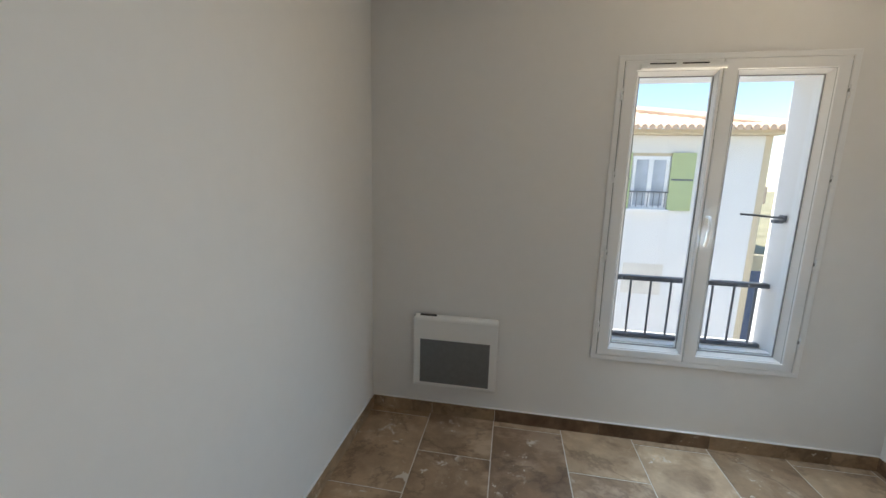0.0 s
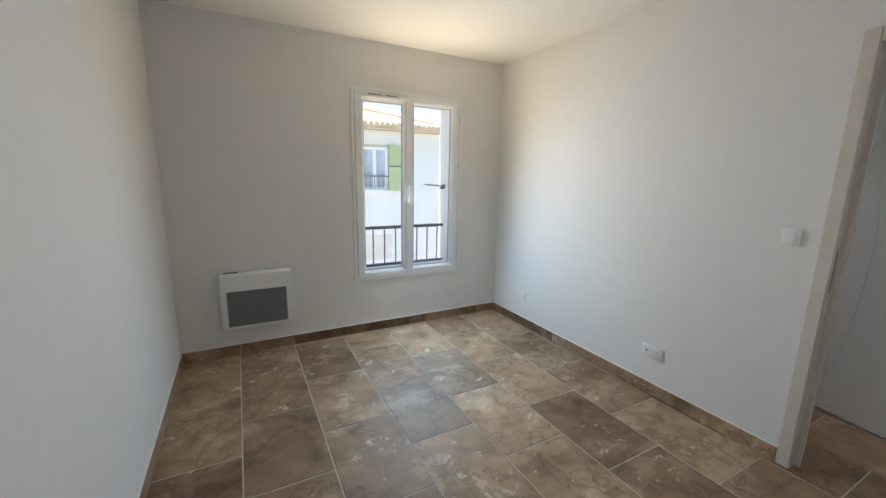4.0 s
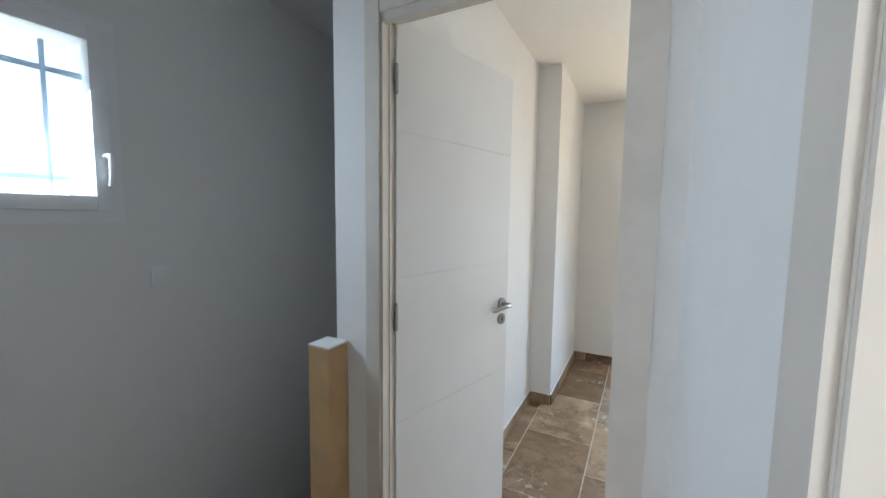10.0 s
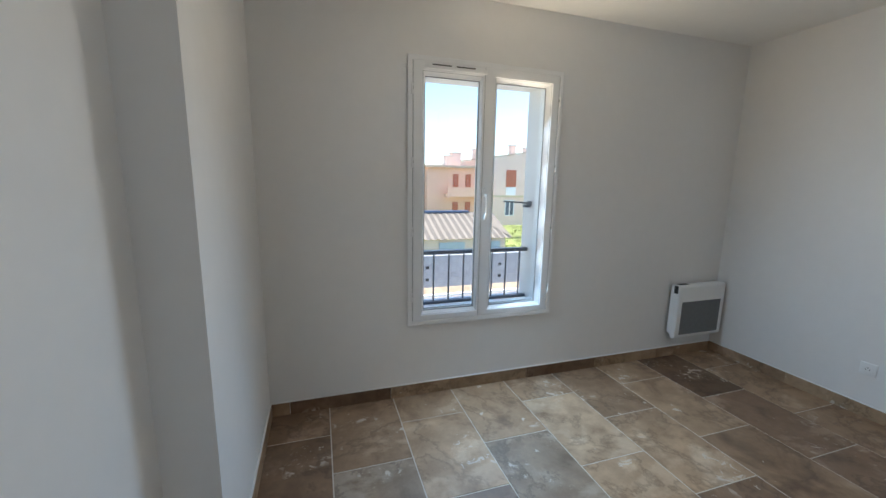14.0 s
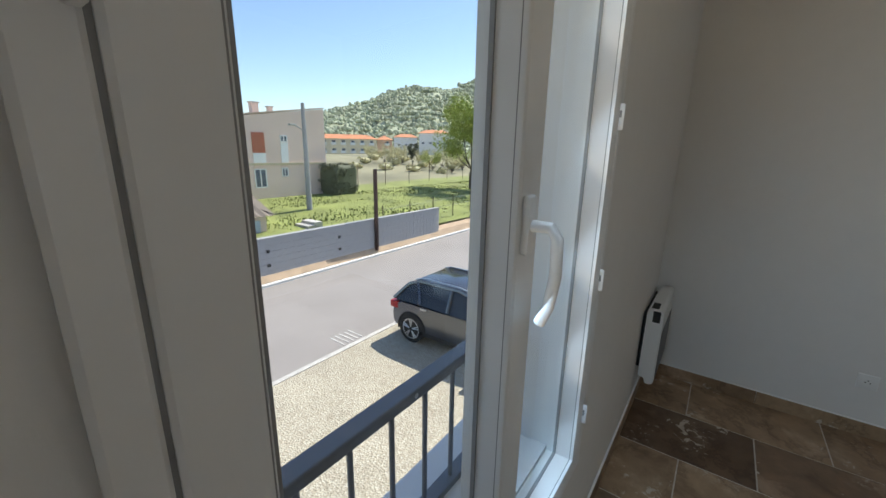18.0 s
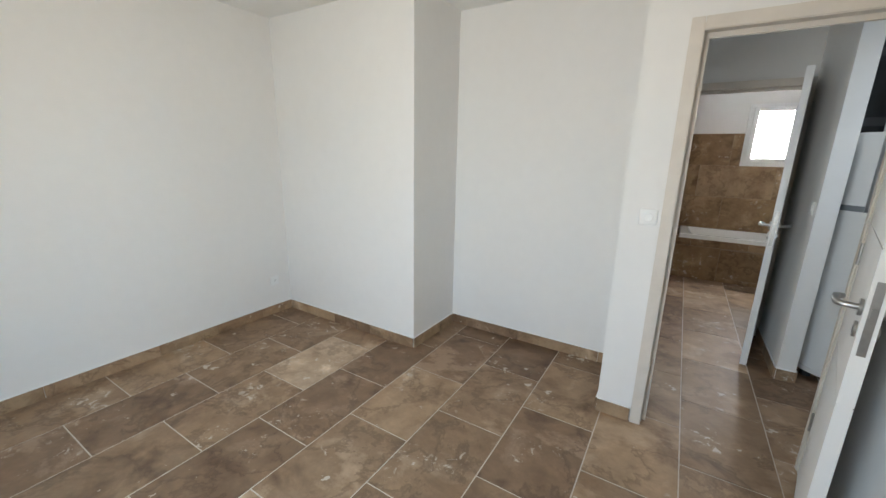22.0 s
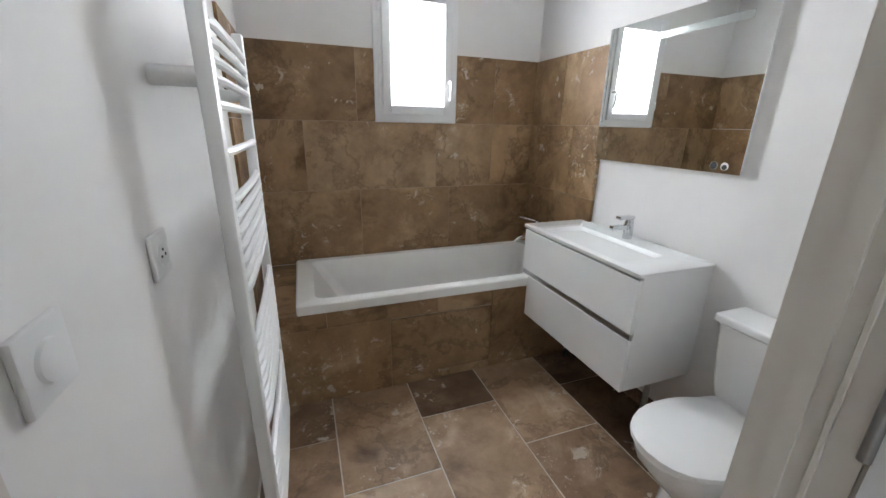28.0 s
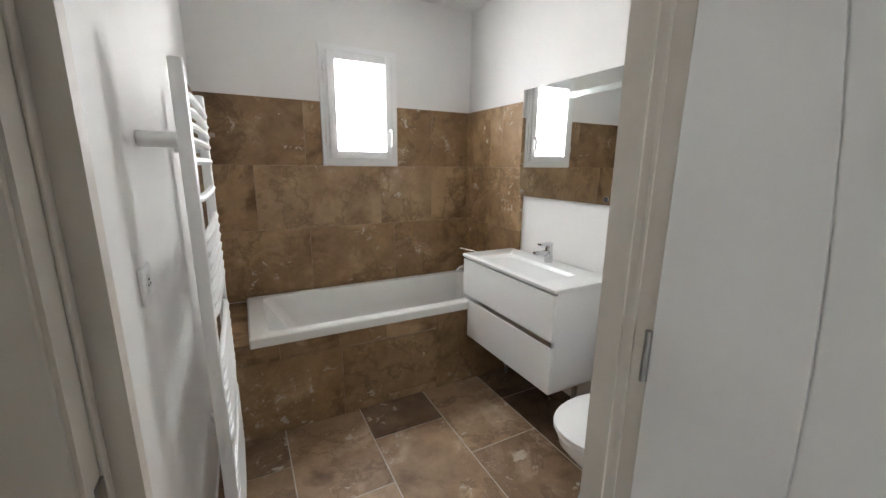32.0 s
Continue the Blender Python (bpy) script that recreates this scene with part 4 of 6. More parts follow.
M_TAPE = plain("grey_duct_tape", (0.10, 0.105, 0.11), 0.4, spread=0.1)
duct([(HX - 0.005, HY - 0.05, 1.765), (HX, HY - 0.05, 1.95), (HX + 0.02, HY - 0.04, 2.15), (HX + 0.05, HY - 0.01, 2.36), (HX + 0.06, HY, CEIL)], 0.104, "dark grey wrapped ventilation duct rising from the water heater", 5)
duct([(HX - 0.12, HY + 0.17, 1.635), (HX - 0.12, HY + 0.17, 2.1), (HX - 0.11, HY + 0.17, CEIL)], 0.08, "dark grey wrapped ventilation duct behind the heater", 6)
pipes = thing("pipework", "white hoses, valves and copper pipes by the heater", "pipes", pose(XE, -2.8, 0))
red = part("red_valve", cyl((1.392 - XE, -0.2, 0.96), (1.402 - XE, -0.2, 0.96), 0.036, n=20), M_RED, pipes, "red valve handwheel", smooth=True)
part("valve_body", cyl((1.402 - XE, -0.2, 0.96), (1.50 - XE, -0.2, 0.96), 0.013, n=12), M_BRASS, red, smooth=True)
part("hose", tube([(1.495 - XE, -0.2, 0.96), (1.54 - XE, -0.19, 0.975), (1.60 - XE, -0.17, 0.975), (1.68 - XE, -0.12, 0.95), (-0.04, -0.05, 0.85), (-0.03, -0.05, 0.62)], 0.014, 10), M_PLASTIC, pipes, "white corrugated hose", smooth=True)
part("cable", tube([(1.70 - XE, 0.05, 1.15), (1.70 - XE, 0.0, 0.95), (1.68 - XE, -0.08, 0.70), (1.63 - XE, -0.16, 0.50), (1.58 - XE, -0.2, 0.38)], 0.005, 6), M_DARK, pipes, "black cable")
part("manifold", boxes((-0.17, -0.07, 0.64, -0.02, -0.03, 0.68), bevel=0.006), M_BRASS, pipes)
for k in range(4):
    x = -0.17 + 0.045 * k
    part("pipe", tube([(x, -0.05, 0.66), (x + 0.01, -0.06, 0.5), (x + 0.02, -0.05, 0.3), (x + 0.02, -0.04, 0.0)], 0.009, 8), (M_BRASS, M_RED, M_BLUE, M_BRASS)[k], pipes, smooth=True)
part("tee", boxes((-0.17, -0.09, 0.44, -0.02, -0.05, 0.475), bevel=0.006), M_BRASS, pipes)
safety = part("safety_valve", cyl((1.40 - XE, -0.2, 0.35), (1.48 - XE, -0.2, 0.35), 0.020, n=14), M_BRASS, pipes, "brass safety valve", smooth=True)
part("knob", cyl((1.455 - XE, -0.205, 0.352), (1.455 - XE, -0.245, 0.352), 0.019, n=14), M_DARK, safety, "black turning knob", smooth=True)
part("elbow", tube([(1.425 - XE, -0.2, 0.35), (1.425 - XE, -0.2, 0.30), (1.43 - XE, -0.2, 0.275)], 0.014, 10), M_BRASS, safety, smooth=True)
part("funnel", cyl((1.53 - XE, -0.2, 0.26), (1.53 - XE, -0.2, 0.16), 0.030, 0.018, n=16), M_PLASTIC, pipes, "white drain funnel", smooth=True)
part("drain_hose", tube([(1.43 - XE, -0.2, 0.28), (1.445 - XE, -0.205, 0.20), (1.50 - XE, -0.21, 0.13), (1.58 - XE, -0.2, 0.08), (1.66 - XE, -0.15, 0.06), (-0.04, -0.1, 0.03)], 0.015, 10), M_PLASTIC, pipes, smooth=True)

# ---- loose supply cable in the hall's ceiling ----
M_SHEATH = plain("grey_cable_sheath", (0.50, 0.47, 0.44), 0.6)
M_TERMINAL = plain("brown_terminal_block", (0.30, 0.23, 0.17), 0.5)
lead = thing("ceiling_cable", "grey cable stub hanging from the ceiling with a terminal block", "cable", pose(0.853, -3.643, CEIL))
part("sheath", tube([(0, 0, 0.002), (0.006, 0.05, -0.02), (0.016, 0.072, -0.04), (0.03, 0.087, -0.055)], 0.0095, 10), M_SHEATH, lead, smooth=True)
block = part("terminal_block", tube([(0.03, 0.087, -0.055), (0.042, 0.077, -0.08), (0.03, 0.063, -0.082)], 0.010, 8), M_TERMINAL, lead, "brown terminal block", smooth=True)
part("wire", tube([(0.016, 0.072, -0.04), (0.024, 0.115, -0.04), (0.042, 0.125, -0.055)], 0.003, 6), M_PLASTIC, lead, "thin white wire", smooth=True)


# ---- outside ----
M_GRASS = plain("spring_grass_ground", (0.215, 0.24, 0.065), 0.95, spread=0.35, scale=0.7, grain=0.6, grain_scale=25)
M_EARTH = plain("dry_meadow", (0.25, 0.23, 0.14), 0.95, spread=0.35, scale=0.15, grain=0.5, grain_scale=8)
M_ROAD = plain("worn_asphalt", (0.29, 0.26, 0.24), 0.9, spread=0.08, scale=0.6, grain=0.4, grain_scale=60)


def gravel_mat():
    n = Nodes("pale_gravel")
    vec = n.coords()
    vor = n.add("ShaderNodeTexVoronoi", Scale=32.0)
    n.link(vec, vor.inputs["Vector"])
    stones = n.ramp(vor.outputs["Color"], (0.1, (0.34, 0.29, 0.21)), (0.5, (0.48, 0.43, 0.33)), (0.9, (0.64, 0.59, 0.48)))
    gap = n.ramp(vor.outputs["Distance"], (0.25, (1, 1, 1)), (0.75, (0.78, 0.75, 0.71)))
    col = n.mix(1.0, stones, gap, 'MULTIPLY')
    col = n.mix(0.35, col, shades(n, vec, (0.44, 0.39, 0.30), 0.2, 1.2))
    mat = n.base(col, 0.95)
    n.bump(vor.outputs["Distance"], 0.8, 0.02)
    return mat


M_GRAVEL = gravel_mat()
M_KERB = plain("pale_concrete", (0.50, 0.47, 0.43), 0.85, spread=0.12, scale=6.0, grain=0.3, grain_scale=60)
M_BLOCK = plain("grey_concrete_block", (0.36, 0.355, 0.36), 0.9, spread=0.14, scale=3.0, grain=0.5, grain_scale=50)
M_RUST = plain("rust_brown_steel", (0.085, 0.045, 0.035), 0.7, spread=0.25, scale=9)
M_PINKW = plain("beige_pink_render", (0.80, 0.62, 0.53), 0.9, spread=0.06, scale=0.8, grain=0.2, grain_scale=40)
M_ORANGEW = plain("orange_render", (0.78, 0.50, 0.36), 0.9, spread=0.06, scale=0.8, grain=0.2, grain_scale=40)
M_TILE = plain("pale_clay_roof_tile", (0.56, 0.42, 0.32), 0.85, spread=0.22, scale=5.0, grain=0.3, grain_scale=30)
M_ORTILE = plain("orange_clay_roof", (0.60, 0.24, 0.11), 0.85, spread=0.15, scale=0.6)
M_FIBRO = plain("weathered_corrugated_sheet", (0.21, 0.17, 0.135), 0.9, spread=0.15, scale=2.0)
M_GREENSH = plain("pale_green_shutter_paint", (0.45, 0.52, 0.28), 0.6, spread=0.06)
M_REDSH = plain("brick_red_shutter_paint", (0.42, 0.13, 0.07), 0.6, spread=0.08)
M_WINDARK = plain("dark_window_glass", (0.10, 0.13, 0.17), 0.15, spread=0.2, scale=2)
M_CREAM = plain("cream_render", (0.62, 0.52, 0.36), 0.9, spread=0.05)
M_HEDGE = plain("dark_hedge_leaves", (0.12, 0.13, 0.075), 0.8, spread=0.4, scale=8.0)
M_LEAF = plain("young_spring_leaves", (0.30, 0.36, 0.05), 0.7, spread=0.3, scale=3.0)
M_WOOD = plain("grey_tree_bark", (0.10, 0.08, 0.06), 0.9, spread=0.2, scale=6.0)
M_BUSH = plain("pale_scrub_twigs", (0.60, 0.55, 0.32), 0.8, spread=0.35, scale=2.0)
# pine green, made much paler so its colour carries the distance haze
M_FOREST = plain("haze_paled_pine_wood", (0.42, 0.44, 0.30), 0.9, spread=0.3, scale=0.08)
# blue of the air's haze, put straight into the far hills' base colour
M_HILLBLUE = plain("haze_painted_far_hills", (0.30, 0.40, 0.50), 1.0, spread=0.05, scale=0.01)
M_CAR = plain("dark_grey_car_paint", (0.15, 0.158, 0.175), 0.16, 0.85, spread=0.02)
M_CARGLASS = plain("tinted_car_glass", (0.03, 0.036, 0.045), 0.1, 0.2, spread=0.02)
M_TYRE = plain("black_tyre", (0.02, 0.02, 0.02), 0.8, spread=0.1)
M_TAIL = plain("red_tail_lamp", (0.35, 0.01, 0.015), 0.2)
M_PALEGATE = plain("blue_grey_garage_door", (0.45, 0.50, 0.58), 0.5)
M_SAND = plain("sandy_earth", (0.50, 0.36, 0.24), 0.95, spread=0.2, scale=3.0, grain=0.5, grain_scale=40)
M_WHITEKERB = plain("white_painted_kerb", (0.72, 0.70, 0.66), 0.85, spread=0.1, scale=5.0)
M_BLUEGATE = plain("dark_blue_metal", (0.04, 0.07, 0.14), 0.5)

solid("ground", boxes((-900, -900, GROUND - 1, 900, 900, GROUND)), M_EARTH, "dry meadow and earth reaching the hills", "ground", "structure")
solid("wall_house_lower", boxes((XW - OUT, YS - OUT, GROUND, XE + OUT, YS, 0.0), (XW - OUT, 0, GROUND, XE + OUT, OUT, 0.0), (XW - OUT, YS, GROUND, XW, 0, 0.0), (XE, YS, GROUND, XE + OUT, 0, -2.7)), M_RENDER, "white rendered lower storey of the house", "wall", "structure")
solid("parking_gravel", boxes((-30, -13.0, GROUND, 14, YS - OUT, GROUND + 0.02)), M_GRAVEL, "pale gravel parking strip before the house", "gravel", "structure")
solid("road", boxes((-60, -18.0, GROUND, 40, -13.0, GROUND + 0.012)), M_ROAD, "worn grey asphalt road", "road", "structure")
solid("kerb", boxes((-30, -13.07, GROUND, 14, -12.95, GROUND + 0.035)), M_KERB, "pale concrete kerb beside the gravel", "kerb", "structure")
solid("kerb_far", boxes((-60, -18.14, GROUND, 40, -17.98, GROUND + 0.09), bevel=0.015), M_WHITEKERB, "white kerb on the far side of the road", "kerb", "structure")
bm = extrude_profile([(-18.14, 0.0), (-18.14, 0.10), (-18.32, 0.36), (-18.6, 0.50), (-18.6, 0.0)], -40, 60)
bm.transform(Matrix(((0, 0, -1, 0), (1, 0, 0, 0), (0, 1, 0, GROUND), (0, 0, 0, 1))))
bmesh.ops.recalc_face_normals(bm, faces=bm.faces)
solid("earth_strip", bm, M_SAND, "sandy earth strip at the foot of the block wall", "ground", "structure")
solid("terrace_ground", boxes((-14, OUT, GROUND, 16, 7.5, GROUND + 0.03)), M_KERB, "pale concrete yard between the houses", "ground", "structure")

drain = thing("drain_grate", "iron drain grate in the road edge", "drain", pose(-5.7, -13.4, GROUND + 0.012))
for k in range(5):
    part("bar", boxes((0.13 * k, -0.25, 0, 0.13 * k + 0.04, 0.25, 0.01)), M_KERB, drain)

# block wall with courses
bw = thing("block_wall", "grey concrete block wall along the road", "wall", pose(-15.56, -18.48, GROUND))
part("core", boxes((0, 0.01, 0, 22.3, 0.19, 1.5)), M_KERB, bw)
blk = finish("block", boxes((0.006, -0.002, 0.006, 0.494, 0.202, 0.206)), M_BLOCK)
count = 0
for c in range(7):
    for k in range(44):
        x = 0.5 * k + (0.25 if c % 2 else 0)
        if x > 21.8 or count >= 300:
            continue
        ob = new("block", blk)
        ob.parent = bw
        ob.matrix_basis = pose(x, 0, 0.21 * c + 0.01)
        count += 1
part("coping", boxes((-0.02, -0.01, 1.485, 22.32, 0.21, 1.52)), M_BLOCK, bw)
for x in (6.25, 9.1, 12.1):
    for z in (0.55, 1.02):
        part("weep_hole", boxes((x, 0.195, z, x + 0.13, 0.206, z + 0.11)), M_DARK, bw)
pole = thing("steel_post", "rust brown steel post before the block wall", "post", pose(-11.12, -18.21, GROUND + 0.2))
part("shaft", cyl((0, 0, 0), (0, 0, 3.34), 0.085, n=12), M_RUST, pole, smooth=True)
part("clamp", cyl((0, 0, 1.0), (0, 0, 1.06), 0.085, n=12), M_RUST, pole, smooth=True)
part("sleeve", cyl((0, 0, 0), (0, 0, 0.95), 0.085, n=12), M_RUST, pole, smooth=True)

# banked lawn behind the wall, with tufts
bm = bmesh.new()
NX, NY = 40, 14
grid = [[bm.verts.new((-60 + 76 * i / NX, -18.6 - 14 * j / NY, -2.25 + 0.75 * min(1, j / 9) + 0.12 * noise.noise(Vector((i * 0.6, j * 0.6, 0))))) for j in range(NY + 1)] for i in range(NX + 1)]
for i in range(NX):
    for j in range(NY):
        bm.faces.new((grid[i][j], grid[i + 1][j], grid[i + 1][j + 1], grid[i][j + 1]))
solid("lawn_bank", bm, M_GRASS, "sunlit grassy bank behind the wall", "grass", "structure", smooth=True)
rng = random.Random(4)
verts, faces = [], []
for k in range(9000):
    x, y = -8 - 30 * rng.random(), -18.9 - 9.5 * rng.random()
    z = -2.25 + 0.75 * min(1, (-18.6 - y) / 9)
    a, h = rng.random() * 6.28, rng.uniform(0.03, 0.10)
    dx, dy = 0.05 * math.cos(a), 0.05 * math.sin(a)
    n0 = len(verts)
    verts += [(x - dx, y - dy, z - 0.05), (x + dx, y + dy, z - 0.05), (x + rng.uniform(-.06, .06), y, z + h)]
    faces.append((n0, n0 + 1, n0 + 2))
me = bpy.data.meshes.new("grass_tufts")
me.from_pydata(verts, [], faces)
me.materials.append(M_GRASS)
tagged(new("grass_tufts", me), "short green grass tufts on the bank", "grass", kind="stuff")


def leaf_cloud(centres, count, size, rng, squash=0.8):
    """Small leaf quads scattered in soft clumps, as vertices and faces."""
    vs, fs = [], []
    for _ in range(count):
        c, r = rng.choice(centres)
        d = Vector((rng.gauss(0, 1), rng.gauss(0, 1), rng.gauss(0, 1) * squash))
        d = d.normalized() * r * rng.random() ** 0.45
        p = Vector(c) + d
        n = Vector((rng.gauss(0, 1), rng.gauss(0, 1), rng.gauss(0, 1) + 0.6)).normalized()
        u = n.orthogonal().normalized() * size * rng.uniform(0.6, 1.3)
        v = n.cross(u).normalized() * size * rng.uniform(0.5, 1.0)
        k = len(vs)
        vs += [p - u, p - v * 0.6, p + u, p + v * 0.6]
        fs.append((k, k + 1, k + 2, k + 3))
    return vs, fs


def leaf_part(name, vs, fs, mat, parent):
    me = bpy.data.meshes.new(name)
    me.from_pydata([tuple(v) for v in vs], [], fs)
    me.materials.append(mat)
    ob = new(name, me)
    ob.parent = parent
    return ob


def tree(x, y, z, height, spread, mat, seed, label, leaves=2600, size=0.16, fork=0.35):
    rng = random.Random(seed)
    t = thing("tree", label, "tree", pose(x, y, z))
    bm = tube([(0, 0, -0.3), (0.05, 0, height * 0.2), (0.0, 0.05, height * fork)], [0.16 * height / 6, 0.12 * height / 6, 0.09 * height / 6], 8)
    part("trunk", bm, M_WOOD, t, smooth=True)
    centres = []
    for k in range(9):
        a = 2 * math.pi * k / 9 + rng.uniform(-.3, .3)
        r = spread * rng.uniform(0.35, 0.8)
        top = Vector((r * math.cos(a), r * math.sin(a), height * rng.uniform(0.55, 0.95)))
        mid = Vector((0.4 * r * math.cos(a), 0.4 * r * math.sin(a), height * rng.uniform(fork + 0.05, fork + 0.2)))
        part("limb", tube([(0, 0.05, height * fork), mid, top], [0.06 * height / 6, 0.035 * height / 6, 0.012], 6), M_WOOD, t, smooth=True)
        centres += [(top, spread * rng.uniform(0.22, 0.42)), (mid.lerp(top, 0.6), spread * rng.uniform(0.2, 0.35))]
    vs, fs = leaf_cloud(centres, leaves, size, rng)
    leaf_part("crown", vs, fs, mat, t)
    return t


def bush(name, x, y, z, w, d, h, mat, seed, label, count=1800, size=0.10, category="bush"):
    rng = random.Random(seed)
    b = thing(name, label, category, pose(x, y, z))
    bm = bmesh.new()
    bmesh.ops.create_icosphere(bm, subdivisions=3, radius=1.0)
    clipped = name == "hedge_bush"
    fill = 0.41 if clipped else 0.30
    for v in bm.verts:
        q = 1 + 0.15 * noise.noise(v.co * 2.3 + Vector((seed, 0, 0)))
        v.co = Vector(math.copysign(abs(c) ** 0.35, c) for c in v.co) if clipped else v.co
        v.co = Vector((v.co.x * w * fill * q, v.co.y * d * fill * q, h * 0.48 + v.co.z * h * (fill + 0.05) * q))
    part("inner_growth", bm, mat, b, smooth=True)
    centres = [((rng.uniform(-w, w) * 0.38, rng.uniform(-d, d) * 0.38, h * rng.uniform(0.2, 0.85)), min(w, h) * 0.22) for _ in range(16)]
    if clipped:
        centres = [((rng.uniform(-w, w) * 0.46, rng.uniform(-d, d) * 0.46, h * rng.uniform(0.06, 0.97)), 0.2) for _ in range(300)]
    vs, fs = leaf_cloud(centres, count, size, rng)
    leaf_part("leaves", vs, fs, mat, b)
    return b


def facade_window(parent, x0, x1, z0, z1, y, frame_mat, out=1, shutter=None):
    """A window on a far facade: pane set back in a frame. out: the side that faces the road (+1: +y)."""
    w = part("window", boxes((x0, y, z0, x1, y + out * 0.05, z0 + 0.06), (x0, y, z1 - 0.06, x1, y + out * 0.05, z1), (x0, y, z0, x0 + 0.06, y + out * 0.05, z1), (x1 - 0.06, y, z0, x1, y + out * 0.05, z1), ((x0 + x1) / 2 - 0.03, y, z0, (x0 + x1) / 2 + 0.03, y + out * 0.045, z1)), frame_mat, parent)
    part("pane", boxes((x0 + 0.05, y, z0 + 0.05, x1 - 0.05, y + out * 0.02, z1 - 0.05)), M_WINDARK, w)
    return w


# beige and orange house across the road
far = thing("apartment_house", "beige and orange two-storey house with brick red shutters", "house", pose(0, 0, 0))
part("wall", boxes((-17.0, -40, -2.4, -10.75, -29, 2.75)), M_PINKW, far, "beige gable wall")
bm = bmesh.new()
lo = [(-17.0, -29.0), (-10.75, -29.0), (-10.75, -40), (-17.0, -40)]
hz = [3.97, 3.06, 3.06, 3.97]
a = [bm.verts.new((x, y, 2.75)) for x, y in lo]
b = [bm.verts.new((x, y, z)) for (x, y), z in zip(lo, hz)]
bm.faces.new(b)
for k in range(4):
    bm.faces.new((a[k], a[(k + 1) % 4], b[(k + 1) % 4], b[k]))
part("gable_top", bm, M_PINKW, far)
bm = bmesh.new()
b = [bm.verts.new((x, y, z)) for x, y, z in ((-17.05, -28.95, 4.0), (-10.6, -28.95, 3.07), (-10.6, -40, 3.07), (-17.05, -40, 4.0))]
t2 = [bm.verts.new(v.co + Vector((0, 0, 0.08))) for v in b]
bm.faces.new(b), bm.faces.new(t2)
for k in range(4):
    bm.faces.new((b[k], b[(k + 1) % 4], t2[(k + 1) % 4], t2[k]))
part("roof", bm, M_TILE, far)
part("band", boxes((-17.0, -29, 0.44, -10.75, -28.94, 0.58)), M_CREAM, far, "cream string course")
part("wall", boxes((-10.75, -38, -2.4, -6.4, -29.3, 2.35)), M_ORANGEW, far, "orange wing")
part("roof", boxes((-10.75, -38, 2.35, -6.2, -29.0, 2.5)), M_TILE, far)
part("balcony", boxes((-10.7, -29.3, 0.45, -7.6, -28.7, 0.62), (-10.7, -28.74, 0.62, -7.6, -28.7, 1.1)), M_ORANGEW, far, "orange balcony")
part("wall", boxes((-6.4, -37, -2.4, -1.5, -31, 1.9)), M_ORANGEW, far, "lower orange wing")
part("roof", boxes((-6.4, -37, 1.9, -1.3, -30.8, 2.05)), M_ORTILE, far)
facade_window(far, -12.66, -11.93, -0.86, 0.25, -29.0, M_PVC)
facade_window(far, -14.1, -13.66, -0.27, 0.28, -29.0, M_PVC)
facade_window(far, -14.2, -13.72, 1.8, 2.2, -29.0, M_PVC)
part("shutter", boxes((-12.71, -29, 1.16, -11.96, -28.95, 2.3)), M_REDSH, far, "closed brick red shutter")
part("panel", boxes((-12.71, -29, 0.58, -11.96, -28.96, 1.14)), M_PVC, far, "white panel below the shutter")
part("panel", boxes((-14.2, -29, 0.58, -13.72, -28.96, 1.78)), M_PVC, far)
for x0 in (-8.55, -9.45):
    part("shutter", boxes((x0, -29.3, 0.95, x0 + 0.38, -29.25, 1.95)), M_REDSH, far)
    part("door", boxes((x0, -29.3, -1.5, x0 + 0.38, -29.25, 0.1)), M_REDSH, far)
for x0, z0 in ((-3.4, 0.4), (-5.2, 0.4), (-3.4, -1.3)):
    facade_window(far, x0, x0 + 0.9, z0, z0 + 1.0, -31.0, M_PVC)
part("awning", boxes((-5.6, -31, 0.9, -4.2, -30.9, 1.4)), M_TAIL, far, "red and white sign board")
for x, y, z, w, h in ((-13.1, -30.5, 3.1, 0.40, 0.95), (-15.0, -32, 3.45, 0.28, 0.6), (-11.4, -33, 2.9, 0.6, 1.0), (-9.6, -33, 2.45, 0.7, 1.1), (-8.7, -32, 2.45, 0.5, 0.8)):
    ch = part("chimney", boxes((x - w / 2, y - w / 2, z, x + w / 2, y + w / 2, z + h)), M_PINKW, far)
    part("cap", boxes((x - w / 2 - 0.06, y - w / 2 - 0.06, z + h, x + w / 2 + 0.06, y + w / 2 + 0.06, z + h + 0.07)), M_KERB, ch)
part("aerial", cyl((-12.0, -32, 3.0), (-12.0, -32, 4.4), 0.02, n=6), M_STEEL, far)

# garage with corrugated roof
gar = thing("garage", "low pink garage with a corrugated roof", "garage", pose(0, 0, 0))
part("wall", boxes((-8.5, -27, -2.5, 1.5, -22, -1.25)), M_PINKW, gar)
bm = bmesh.new()
n = 120
rows = []
for y, z in ((-21.8, -1.27), (-24.4, -0.2), (-27.2, -1.27)):
    rows.append([bm.verts.new((-8.85 + 10.5 * k / n + (1.55 if y == -24.4 and k == 0 else 0), y, z + 0.03 * math.sin(k * math.pi / 2))) for k in range(n + 1)])
for a, b in zip(rows, rows[1:]):
    for k in range(n):
        bm.faces.new((a[k], a[k + 1], b[k + 1], b[k]))
part("roof", bm, M_FIBRO, gar, "brown corrugated roof sheets")
part("ridge_cap", boxes((-7.4, -24.55, -0.22, 1.6, -24.25, -0.10), bevel=0.03), M_BLUEGATE, gar, "dark blue-grey ridge cap")
